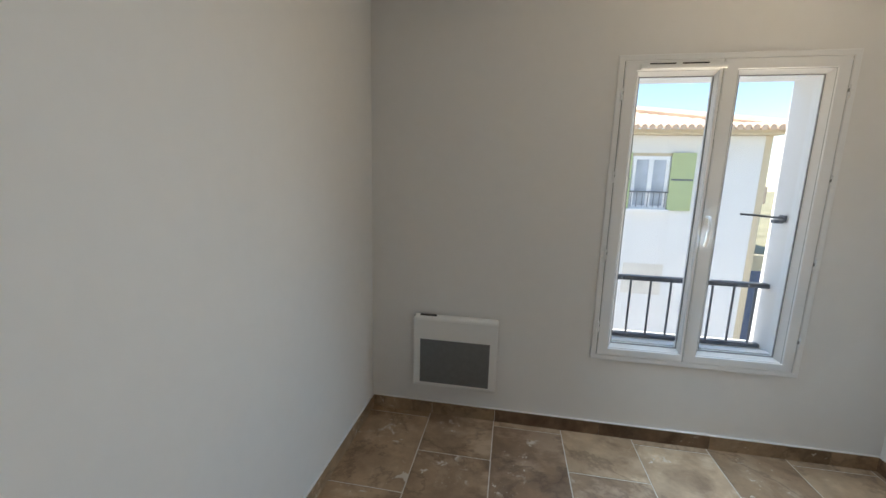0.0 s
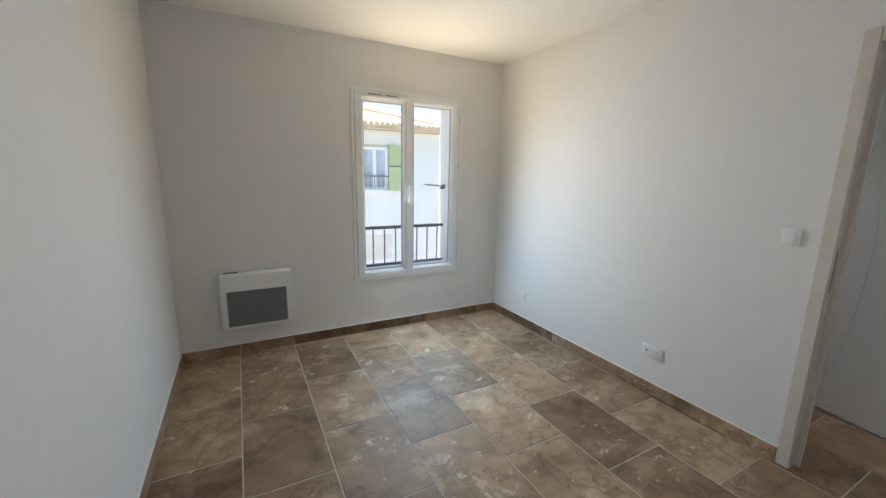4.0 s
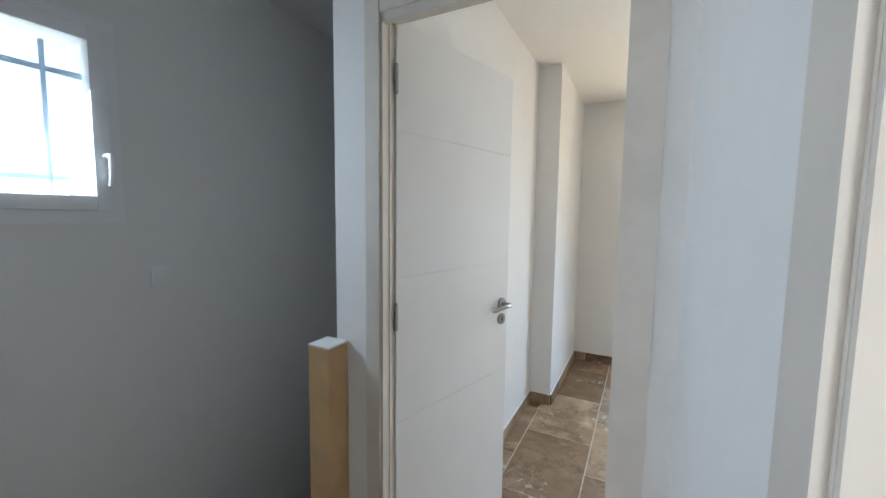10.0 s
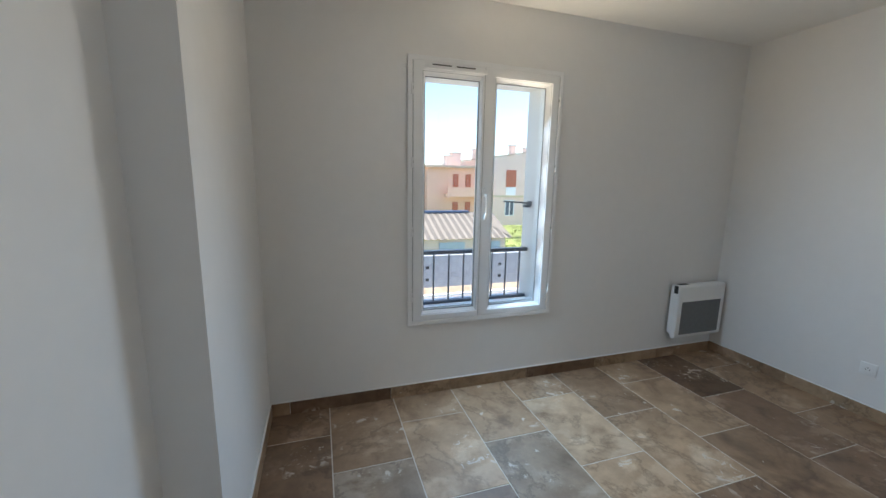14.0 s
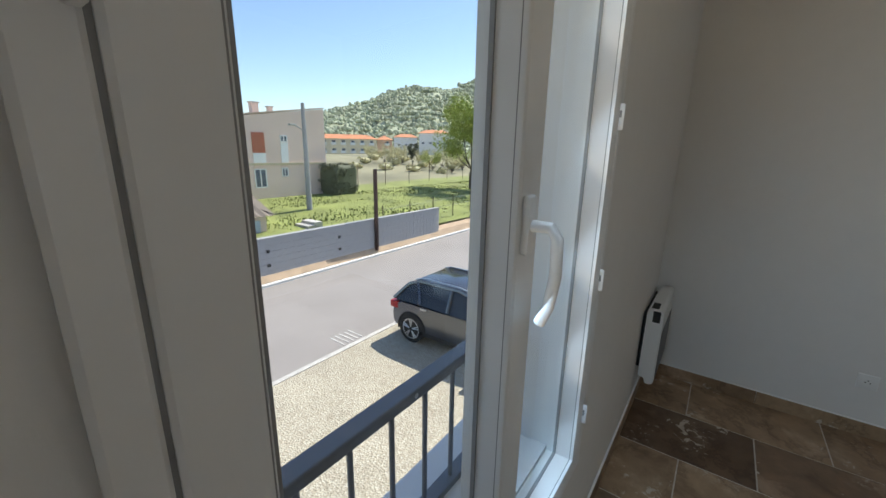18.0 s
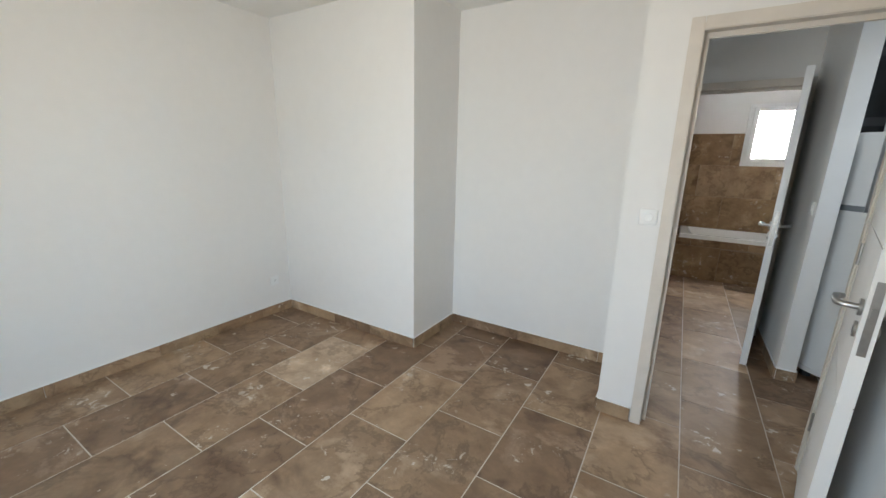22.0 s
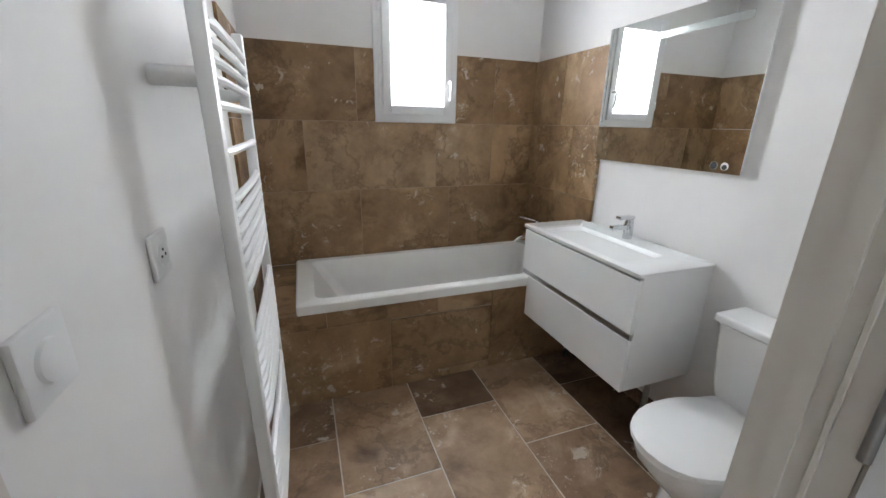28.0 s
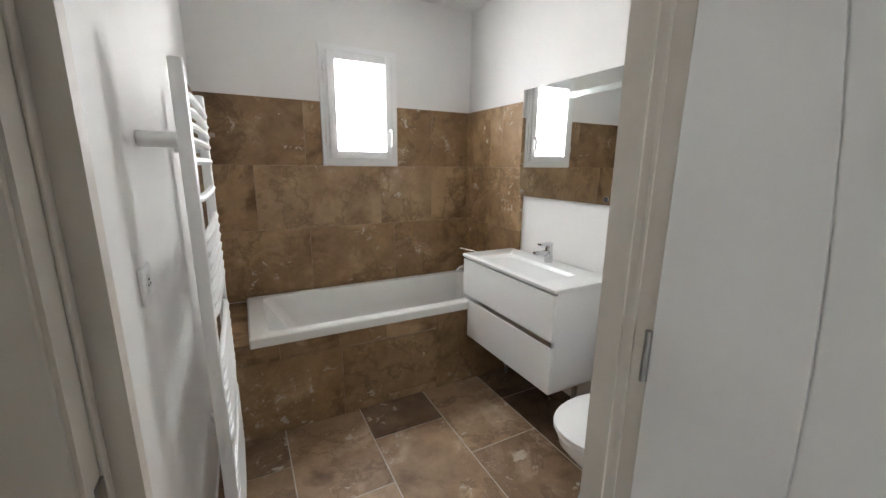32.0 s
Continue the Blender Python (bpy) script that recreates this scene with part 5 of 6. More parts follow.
for x0, x1 in ((-6.3, -5.0), (-8.2, -7.0), (-2.8, -1.4)):
    part("door", boxes((x0, -22, -2.4, x1, -21.95, -1.45)), M_PALEGATE, gar, "blue-grey garage door")
steps = thing("garden_steps", "rough stone garden steps beside the garage", "steps", pose(-8.6, -21.3, -2.35))
for k in range(6):
    part("step", boxes((-0.35 * k - 0.4, -1.0, -0.4, -0.35 * k, 0.0, 0.12 * k)), M_KERB, steps)

lampp = thing("street_lamp", "grey concrete street lamp on the bank", "street lamp", pose(-12.35, -24.5, -1.75))
part("mast", cyl((0, 0, -0.3), (0, 0, 5.4), 0.16, 0.09, n=10), M_BLOCK, lampp, smooth=True)
part("arm", tube([(0, 0, 4.0), (0.35, 0.1, 4.2), (0.68, 0.2, 4.3)], 0.025, 6), M_BLOCK, lampp)
part("lamp_head", boxes((0.62, 0.1, 4.27, 0.95, 0.3, 4.36), bevel=0.02), M_KERB, lampp)
bush("hedge_bush", -17.5, -28.4, -1.6, 2.5, 2.2, 2.1, M_HEDGE, 3, "dark clipped boxy hedge on the bank", 9000, 0.075)
# fence on the bank
fence = thing("wire_fence", "thin wire fence with steel posts on the bank", "fence", pose(0, 0, 0))
for k in range(12):
    x, y = -12.5 - 1.9 * k, -19.2 - 0.02 * k
    part("post", cyl((x, y, -2.3), (x, y, -1.0 + 0.03 * k), 0.025, n=6), M_RUST, fence)
for z in (-1.2, -1.6):
    part("wire", tube([(-12.5, -19.2, z), (-23, -19.3, z + 0.15), (-33.5, -19.45, z + 0.3)], 0.008, 5), M_STEEL, fence)
for k in range(9):
    x, y = -18 - 3.2 * k, -30.5 - 0.1 * k
    part("post", cyl((x, y, -1.9), (x, y, 0.3), 0.03, n=6), M_RUST, fence)
# rising meadow behind the lawn
def slope(y):
    return -1.75 + 2.1 * min(1.0, max(0.0, (-31.5 - y) / 30.0))


bm = bmesh.new()
NX, NY = 48, 18
rows = [[bm.verts.new((-110 + 100 * i / NX, -31.5 - 45 * j / NY, slope(-31.5 - 45 * j / NY) + (0.15 * noise.noise(Vector((i * 0.7, j * 0.7, 1))) if j else 0.0))) for j in range(NY + 1)] for i in range(NX + 1)]
for i in range(NX):
    for j in range(NY):
        bm.faces.new((rows[i][j], rows[i][j + 1], rows[i + 1][j + 1], rows[i + 1][j]))
bmesh.ops.recalc_face_normals(bm, faces=bm.faces)
solid("meadow_slope", bm, M_EARTH, "dry meadow rising behind the lawn", "meadow", "structure", smooth=True)
tree(-28.6, -24.6, -1.9, 7.4, 3.2, M_LEAF, 11, "tree with fresh yellow-green spring leaves", 9000, 0.13, 0.25)
tree(-8.2, -34.5, -1.6, 3.2, 2.0, M_LEAF, 12, "small bright green tree beside the orange house", 2200, 0.14)


def at_bearing(az, dist):
    return -0.5 - dist * math.sin(radians(az)), -6.9 - dist * math.cos(radians(az))


for k, (az, dist, w, h) in enumerate(((45.2, 60, 1.8, 2.8), (46.6, 57, 1.7, 2.6), (47.8, 62, 1.9, 2.9), (50.6, 58, 1.7, 2.3), (52.2, 54, 2.0, 2.6), (53.6, 60, 1.9, 2.4), (55.0, 52, 1.8, 2.8), (56.5, 58, 2.2, 3.0), (43.2, 66, 1.6, 2.0))):
    x, y = at_bearing(az, dist)
    tree(x, y, slope(y), h, w, M_LEAF if k in (4, 7) else M_BUSH, 30 + k, "thin straggly young tree with sparse pale leaves", 1500, 0.09, 0.04)
x, y = at_bearing(49.3, 61)
tree(x, y, slope(y), 3.1, 1.0, M_HEDGE, 47, "slim dark green conifer-like tree", 2600, 0.12, 0.1)
for k in range(12):
    x, y = at_bearing(41.0 + 1.4 * k, 50 + 7 * (k % 3))
    bush("scrub_bush", x, y, slope(y) - 0.05, 2.4 + 0.3 * (k % 4), 1.8, 0.9 + 0.2 * (k % 3), M_BUSH, 60 + k, "low straggly pale scrub bush on the meadow", 900, 0.10)

# housing blocks
def block_house(x0, y0, wide, deep, low, high, turn, floors, mat, label):
    h = thing("apartment_block", label, "apartment block", pose(x0, y0, low, 0, 0, turn))
    part("wall", boxes((0, -deep, 0, wide, 0, high)), mat, h)
    bm = bmesh.new()
    low_ring = [bm.verts.new((x, y, high)) for x, y in ((-0.6, 0.6), (wide + 0.6, 0.6), (wide + 0.6, -deep - 0.6), (-0.6, -deep - 0.6))]
    top_ring = [bm.verts.new((x, y, high + 1.7)) for x, y in ((3, -deep * 0.45), (wide - 3, -deep * 0.45), (wide - 3, -deep * 0.55), (3, -deep * 0.55))]
    bm.faces.new(low_ring), bm.faces.new(top_ring)
    for k in range(4):
        bm.faces.new((low_ring[k], low_ring[(k + 1) % 4], top_ring[(k + 1) % 4], top_ring[k]))
    part("roof", bm, M_ORTILE, h, "orange tiled hipped roof")
    for f in range(floors):
        for k in range(int(wide // 3.4)):
            x = 1.2 + 3.4 * k
            z = 0.9 + f * (high / floors)
            wdw = part("window", boxes((x, 0, z, x + 1.2, 0.06, z + 1.4)), M_WINDARK, h)
            part("balcony", boxes((x - 0.3, 0, z - 0.25, x + 1.6, 0.9, z - 0.1), (x - 0.3, 0.84, z - 0.1, x + 1.6, 0.9, z + 0.65)), M_PVC, h)
    return h


def facing_block(az0, az1, dist, top, floors, mat, label):
    """A block whose front spans the bearings az0 to az1 (degrees west of south) as seen from the south window."""
    p = [(-0.7 - dist * math.sin(radians(a)), -7 - dist * math.cos(radians(a))) for a in (az0, az1)]
    wide = math.dist(*p)
    turn = math.degrees(math.atan2(p[0][1] - p[1][1], p[0][0] - p[1][0]))
    return block_house(p[1][0], p[1][1], wide, 12, -3.5, top + 3.5, turn, floors, mat, label)


M_YELLOWW = plain("pale_yellow_render", (0.80, 0.70, 0.52), 0.9, spread=0.12, scale=0.15)
facing_block(35.6, 44.2, 150, 5.2, 3, M_YELLOWW, "yellow apartment block with white balconies and an orange roof")
facing_block(44.3, 46.4, 152, 5.2, 3, M_ORANGEW, "orange end wing of the apartment block")
facing_block(46.7, 50.0, 190, 7.4, 2, M_PVC, "long pale building with an orange roof below the hill")
facing_block(50.3, 54.6, 185, 9.3, 2, M_PVC, "pale building with an orange roof below the hill")

# wooded hill
bm = bmesh.new()
rngh = random.Random(9)
NA, NR = 90, 26
gridh = []
for i in range(NA + 1):
    az = radians(-30 - 75 * i / NA)
    west = 30 + 75 * i / NA
    crest = 22.5 + 1.35 * (min(west, 66) - 30) + 6 * math.exp(-((west - 47.5) / 5) ** 2) - 4 * math.exp(-((west - 53.5) / 2.5) ** 2)
    rowv = []
    for j in range(NR + 1):
        d = 190 + 190 * j / NR
        h = -3 + crest * math.sin(min(1, j / NR * 1.15) * math.pi / 2) ** 1.3 + 3.0 * noise.noise(Vector((i * 0.5, j * 0.5, 3)))
        rowv.append(bm.verts.new((d * math.sin(az), -d * math.cos(az), h)))
    gridh.append(rowv)
for i in range(NA):
    for j in range(NR):
        bm.faces.new((gridh[i][j], gridh[i + 1][j], gridh[i + 1][j + 1], gridh[i][j + 1]))
hill_pts = [tuple(v.co) for row in gridh for v in row]
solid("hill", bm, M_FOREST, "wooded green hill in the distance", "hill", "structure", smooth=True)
vs, fs = [], []
for _ in range(20000):
    x, y, z = rngh.choice(hill_pts)
    x, y = x + rngh.uniform(-4, 4), y + rngh.uniform(-4, 4)
    r, k0, tall = rngh.uniform(0.5, 1.5), len(vs), rngh.uniform(0.9, 1.6)
    for rise, wide in ((-0.2, 0.75), (0.45, 1.0), (0.95, 0.62)):
        vs += [(x + r * wide * math.cos(q) * rngh.uniform(.8, 1.2), y + r * wide * math.sin(q) * rngh.uniform(.8, 1.2), z + r * tall * (rise + rngh.uniform(-.1, .1))) for q in (0, 1.05, 2.1, 3.14, 4.19, 5.24)]
    vs.append((x + rngh.uniform(-.2, .2) * r, y, z + r * tall * 1.2))
    for g in (0, 6):
        fs += [(k0 + g + q, k0 + g + (q + 1) % 6, k0 + g + 6 + (q + 1) % 6, k0 + g + 6 + q) for q in range(6)]
    fs += [(k0 + 12 + q, k0 + 12 + (q + 1) % 6, k0 + 18) for q in range(6)]
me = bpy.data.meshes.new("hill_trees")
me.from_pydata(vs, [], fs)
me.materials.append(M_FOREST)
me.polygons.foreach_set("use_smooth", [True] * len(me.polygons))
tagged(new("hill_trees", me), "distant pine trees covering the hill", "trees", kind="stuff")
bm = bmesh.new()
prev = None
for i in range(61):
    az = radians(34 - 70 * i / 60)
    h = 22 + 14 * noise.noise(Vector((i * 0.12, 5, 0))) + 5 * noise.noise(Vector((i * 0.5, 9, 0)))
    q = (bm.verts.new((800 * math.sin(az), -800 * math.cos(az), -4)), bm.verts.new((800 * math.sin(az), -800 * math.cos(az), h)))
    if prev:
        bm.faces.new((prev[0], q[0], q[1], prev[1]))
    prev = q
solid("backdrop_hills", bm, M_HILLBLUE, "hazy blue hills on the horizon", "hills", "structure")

# parked car, rear to the road
car = thing("parked_car", "dark grey estate car parked on the gravel", "car", pose(-7.1, -12.85, GROUND + 0.02))
side = [(0.16, 0.42), (0.16, 0.66), (0.22, 0.90), (0.5, 0.97), (3.05, 0.94), (3.75, 0.86), (4.12, 0.72), (4.2, 0.45), (4.15, 0.26), (0.26, 0.26)]
bm = bmesh.new()
L = [bm.verts.new((-0.9, y, z)) for y, z in side]
Rr = [bm.verts.new((0.9, y, z)) for y, z in side]
bm.faces.new(L[::-1]), bm.faces.new(Rr)
for k in range(len(side)):
    bm.faces.new((L[k], L[(k + 1) % len(side)], Rr[(k + 1) % len(side)], Rr[k]))
bmesh.ops.bevel(bm, geom=list(bm.edges), offset=0.07, segments=3, affect='EDGES')
part("body", bm, M_CAR, car, smooth=True)
cab = [(0.24, 0.93), (0.56, 1.32), (0.85, 1.41), (1.9, 1.42), (2.35, 1.33), (3.1, 0.93)]


def cabin(grow, z_cut=None):
    bm = bmesh.new()
    rows = []
    for y, z in cab:
        half = 0.86 - 0.24 * (z - 0.93) / 0.49 + grow
        rows.append((bm.verts.new((-half, y, z)), bm.verts.new((half, y, z))))
    for a, b in zip(rows, rows[1:]):
        bm.faces.new((a[0], a[1], b[1], b[0]))
    bm.faces.new([r[0] for r in rows])
    bm.faces.new([r[1] for r in rows][::-1])
    bm.faces.new((rows[0][0], rows[0][1], rows[-1][1], rows[-1][0]))
    return bm


part("glasshouse", cabin(0.0), M_CARGLASS, car, "tinted car windows")
for s in (-1, 1):
    for pts in ([(s * 0.87, 0.24, 0.95), (s * 0.68, 0.56, 1.31), (s * 0.64, 0.85, 1.40), (s * 0.63, 1.9, 1.41), (s * 0.68, 2.35, 1.32), (s * 0.87, 3.1, 0.95)], [(s * 0.87, 1.0, 0.95), (s * 0.66, 0.8, 1.37)], [(s * 0.87, 1.75, 0.95), (s * 0.65, 1.72, 1.39)]):
        part("pillar", tube(pts, 0.045, 8), M_CAR, car, smooth=True)
    part("roof_rail", tube([(s * 0.58, 0.65, 1.40), (s * 0.57, 0.85, 1.46), (s * 0.57, 1.9, 1.46), (s * 0.58, 2.15, 1.40)], 0.016, 8), M_ALU, car, smooth=True)
    part("mirror", boxes((s * 0.9, 2.75, 0.98, s * 1.05, 2.88, 1.12), bevel=0.03), M_CAR, car, smooth=True)
    part("tail_lamp", boxes((s * 0.60, 0.145, 0.72, s * 0.912, 0.38, 0.88), bevel=0.02), M_TAIL, car, "red tail lamp", smooth=True)
    part("sill", boxes((s * 0.88, 0.95, 0.24, s * 0.915, 2.75, 0.34), bevel=0.01), M_DARK, car)
    part("door_handle", boxes((s * 0.895, 1.05, 0.86, s * 0.915, 1.22, 0.89)), M_ALU, car)
for s in (-1, 1):
    part("window_trim", tube([(s * 0.868, 0.30, 0.985), (s * 0.685, 0.60, 1.335), (s * 0.655, 0.86, 1.408), (s * 0.645, 1.9, 1.418), (s * 0.69, 2.35, 1.335), (s * 0.872, 3.0, 1.0)], 0.013, 6), M_ALU, car, "bright window trim", smooth=True)
    for y in (0.78, 3.42):
        part("wheel_arch", tube([(s * 0.905, y + 0.375 * math.cos(radians(a)), 0.33 + 0.375 * math.sin(radians(a))) for a in range(-10, 191, 20)], 0.03, 6), M_TYRE, car, smooth=True)
part("aerial", cyl((0, 0.95, 1.42), (0, 0.88, 1.52), 0.018, 0.006, n=8), M_CAR, car)
part("number_plate", boxes((-0.26, 0.146, 0.66, 0.26, 0.158, 0.77)), M_PVC, car)
part("roof", boxes((-0.61, 0.72, 1.39, 0.61, 2.0, 1.43), bevel=0.02), M_CAR, car, smooth=True)
for s in (-1, 1):
    for y in (0.78, 3.42):
        wheel = part("wheel", cyl((s * 0.70, y, 0.33), (s * 0.915, y, 0.33), 0.335, n=32), M_TYRE, car, smooth=True)
        part("rim", cyl((s * 0.90, y, 0.33), (s * 0.918, y, 0.33), 0.235, n=28), M_DARK, wheel, smooth=True)
        for k in range(5):
            a = 2 * math.pi * k / 5 + 0.3
            for da in (-0.14, 0.14):
                part("spoke", tube([(s * 0.922, y + 0.05 * math.cos(a), 0.33 + 0.05 * math.sin(a)), (s * 0.922, y + 0.23 * math.cos(a + da), 0.33 + 0.23 * math.sin(a + da))], 0.017, 6), M_ALU, wheel)
        bm = bmesh.new()
        n0 = 28
        for k in range(n0):
            a0, a1 = 2 * math.pi * k / n0, 2 * math.pi * (k + 1) / n0
            q = [bm.verts.new((s * 0.921, y + r * math.cos(a), 0.33 + r * math.sin(a))) for r, a in ((0.215, a0), (0.24, a0), (0.24, a1), (0.215, a1))]
            bm.faces.new(q)
        part("rim_edge", bm, M_ALU, wheel)

M_PATCH = plain("sand_coloured_plaster", (0.70, 0.66, 0.59), 0.9, spread=0.08, scale=1.5)
# pale curtain and bluish sky reflection, both painted into the panes' one colour
M_CURTAIN = plain("curtain_and_reflection_glass", (0.42, 0.46, 0.52), 0.2, spread=0.25, scale=3.0)
# neighbouring house to the north
nb = thing("neighbour_house", "white rendered neighbouring house with green shutters", "house", pose(-0.43, 7.5, 0))
part("wall", boxes((-9, 0, GROUND, 3.90, 9, 2.62)), M_RENDER, nb)
part("corner_band", boxes((3.78, -0.006, GROUND, 3.92, 0.3, 2.62)), M_CREAM, nb, "cream corner band")
part("eave", boxes((-9.3, -0.32, 2.63, 4.02, 9.3, 2.72)), M_CREAM, nb, "cream eave board")
bm = bmesh.new()
n = 150
x0, x1 = -9.4, 4.1
low_, ridge = [], []
ym, zr = 4.5, 4.15
for k in range(n + 1):
    x = x0 + (x1 - x0) * k / n
    wob = 0.035 * abs(math.sin(k * math.pi / 2 * 1.0)) if k % 2 else 0.0
    reach = min(1.0, (x1 - x) / 4.6, (x - x0) / 4.6)
    low_.append(bm.verts.new((x, -0.42, 2.72 + wob)))
    ridge.append(bm.verts.new((x, -0.42 + (ym + 0.42) * reach, 2.72 + wob + (zr - 2.72) * reach)))
for k in range(n):
    if (ridge[k].co - low_[k].co).length > 1e-4 or (ridge[k + 1].co - low_[k + 1].co).length > 1e-4:
        bm.faces.new((low_[k], low_[k + 1], ridge[k + 1], ridge[k]))
part("roof", bm, M_TILE, nb, "pale clay tile roof")
capm = finish("eave_tile", tube([(0, -0.03, 0), (0, 0.35, 0.1)], 0.062, 8), M_TILE, True)
for k in range(84):
    ob = new("eave_tile", capm)
    ob.parent = nb
    ob.matrix_basis = pose(3.95 - 0.155 * k, -0.42, 2.745)
part("hip_tiles", tube([(4.1, -0.42, 2.78), (-0.5, 4.5, 4.25)], 0.1, 8), M_TILE, nb, smooth=True)
wdw = part("window", boxes((1.13, -0.03, 0.96, 1.20, 0.03, 2.16), (1.84, -0.03, 0.96, 1.91, 0.03, 2.16), (1.20, -0.03, 0.96, 1.84, 0.03, 1.04), (1.20, -0.03, 2.08, 1.84, 0.03, 2.16), (1.47, -0.032, 1.04, 1.57, 0.03, 2.08)), M_PVC, nb)
for a, b in ((1.20, 1.47), (1.57, 1.84)):
    part("pane", boxes((a, -0.01, 1.04, b, 0.01, 2.08)), M_CURTAIN, wdw)
part("rail", boxes((1.10, -0.08, 1.34, 1.94, -0.05, 1.37)), M_RAIL, wdw)
for k in range(7):
    part("bar", boxes((1.14 + 0.122 * k, -0.075, 1.0, 1.152 + 0.122 * k, -0.06, 1.35)), M_RAIL, wdw)
part("sill", boxes((1.06, -0.12, 0.90, 1.98, 0.0, 0.96)), M_PVC, wdw)
part("surround", boxes((1.0, -0.012, 2.16, 2.04, 0.0, 2.23)), M_CREAM, nb)
for x in (0.60, 1.94):
    sh = part("shutter", boxes((x, -0.06, 0.94, x + 0.50, -0.02, 2.24), bevel=0.006), M_GREENSH, nb, "pale green wooden shutter")
    part("strap", boxes((x + 0.02, -0.066, 1.62, x + 0.48, -0.06, 1.66)), M_RAIL, sh)
part("plaster_patch", boxes((1.15, -0.006, -1.1, 2.05, 0.0, -0.35)), M_PATCH, nb, "unpainted sand-coloured patch")
gate = thing("metal_gate", "dark blue metal gate beside the neighbouring house", "gate", pose(3.45, 7.6, GROUND))
part("leaf", boxes((0.0, 0, 0.1, 1.0, 0.05, 2.45)), M_BLUEGATE, gate)
for k in range(2):
    part("post", boxes((-0.1 + 1.1 * k, -0.03, 0, 0.0 + 1.1 * k, 0.08, 2.5)), M_BLUEGATE, gate)
gh = thing("garden_house", "distant house with a pale tiled roof", "house", pose(5.5, 26, GROUND))
part("wall", boxes((-2, 0, 0, 8, 6, 3.4)), M_CREAM, gh)
part("roof", extrude_profile([(-2.4, -0.4), (8.4, -0.4), (8.4, 6.4), (-2.4, 6.4)], 3.4, 4.5), M_TILE, gh)
wa = thing("garden_wall", "cream garden wall with a red bin before it", "wall", pose(4.2, 15, GROUND))
part("wall", boxes((0, 0, 0, 9, 0.2, 1.7)), M_CREAM, wa)
part("red_bin", boxes((0.4, -0.7, 0, 1.3, -0.1, 1.1), bevel=0.03), M_RED, wa)
# greenery and a neighbour seen from the stair window
for k, (x, y, h) in enumerate(((16, -5.5, 4.6), (19, -8.5, 4.4), (22, -11.5, 4.6))):
    bush("scrub_bush", x, y, GROUND, 4.2, 3.8, h, M_LEAF, 60 + k, "yellow-green bush behind the house", 1400, 0.16)
bars = thing("window_bars", "painted iron bars outside the stair window", "window bars", pose(XE + 0.055, WIN_H[1], WIN_H[2]))
M_BARS = plain("blue_grey_bar_paint", (0.42, 0.52, 0.65), 0.5)
hh, ww = WIN_H[3] - WIN_H[2], WIN_H[1] - WIN_H[0]
for k in (1, 2):
    part("bar", cyl((0, -ww * k / 3, 0.02), (0, -ww * k / 3, hh - 0.06), 0.008, n=8), M_BARS, bars)
for z in (0.10, hh - 0.16):
    part("crossbar", boxes((-0.006, -ww, z, 0.006, 0, z + 0.018)), M_BARS, bars)
for m, lab in ((pose(WIN_A[1] - 0.004, 0.21, 1.32), "iron shutter stay on the window reveal"), (pose(WIN_B[0] + 0.004, YS - 0.22, 1.27, 0, 0, 180), "iron shutter stay on the window reveal")):
    st = thing("shutter_stay", lab, "shutter stay", m)
    part("plate", boxes((-0.004, -0.03, -0.018, 0.0, 0.03, 0.018)), M_RAIL, st)
    part("arm", tube([(0, 0, 0.0), (-0.04, 0.0, 0.004), (-0.14, 0.02, 0.012), (-0.2, 0.03, 0.014)], 0.007, 6), M_RAIL, st)
    part("catch", boxes((-0.05, -0.02, -0.028, -0.005, 0.015, -0.008), bevel=0.003), M_RAIL, st)


# ---- skirting and tiles ----
ROW, ROW0 = 0.404, -0.034
tile_cache = {}


TL = 0.61
AREAS = [(XW, 0.0, -3.435, 0.0), (XW, -1.47, -4.04, -3.435), (0.07, XE, -3.985, -2.30), (0.0, 0.07, DA[0], DA[1]), (0.07, 1.045, -4.04, -3.985), (DB[0], DB[1], -4.11, -4.04),
         (DC[0], DC[1], -2.30, -2.20), (0.07, XE, -2.20, -0.67), (-1.40, -0.06, -4.11, -3.52), (XW, 0.87, YS, -4.11)]
g, T = 0.003, 0.008
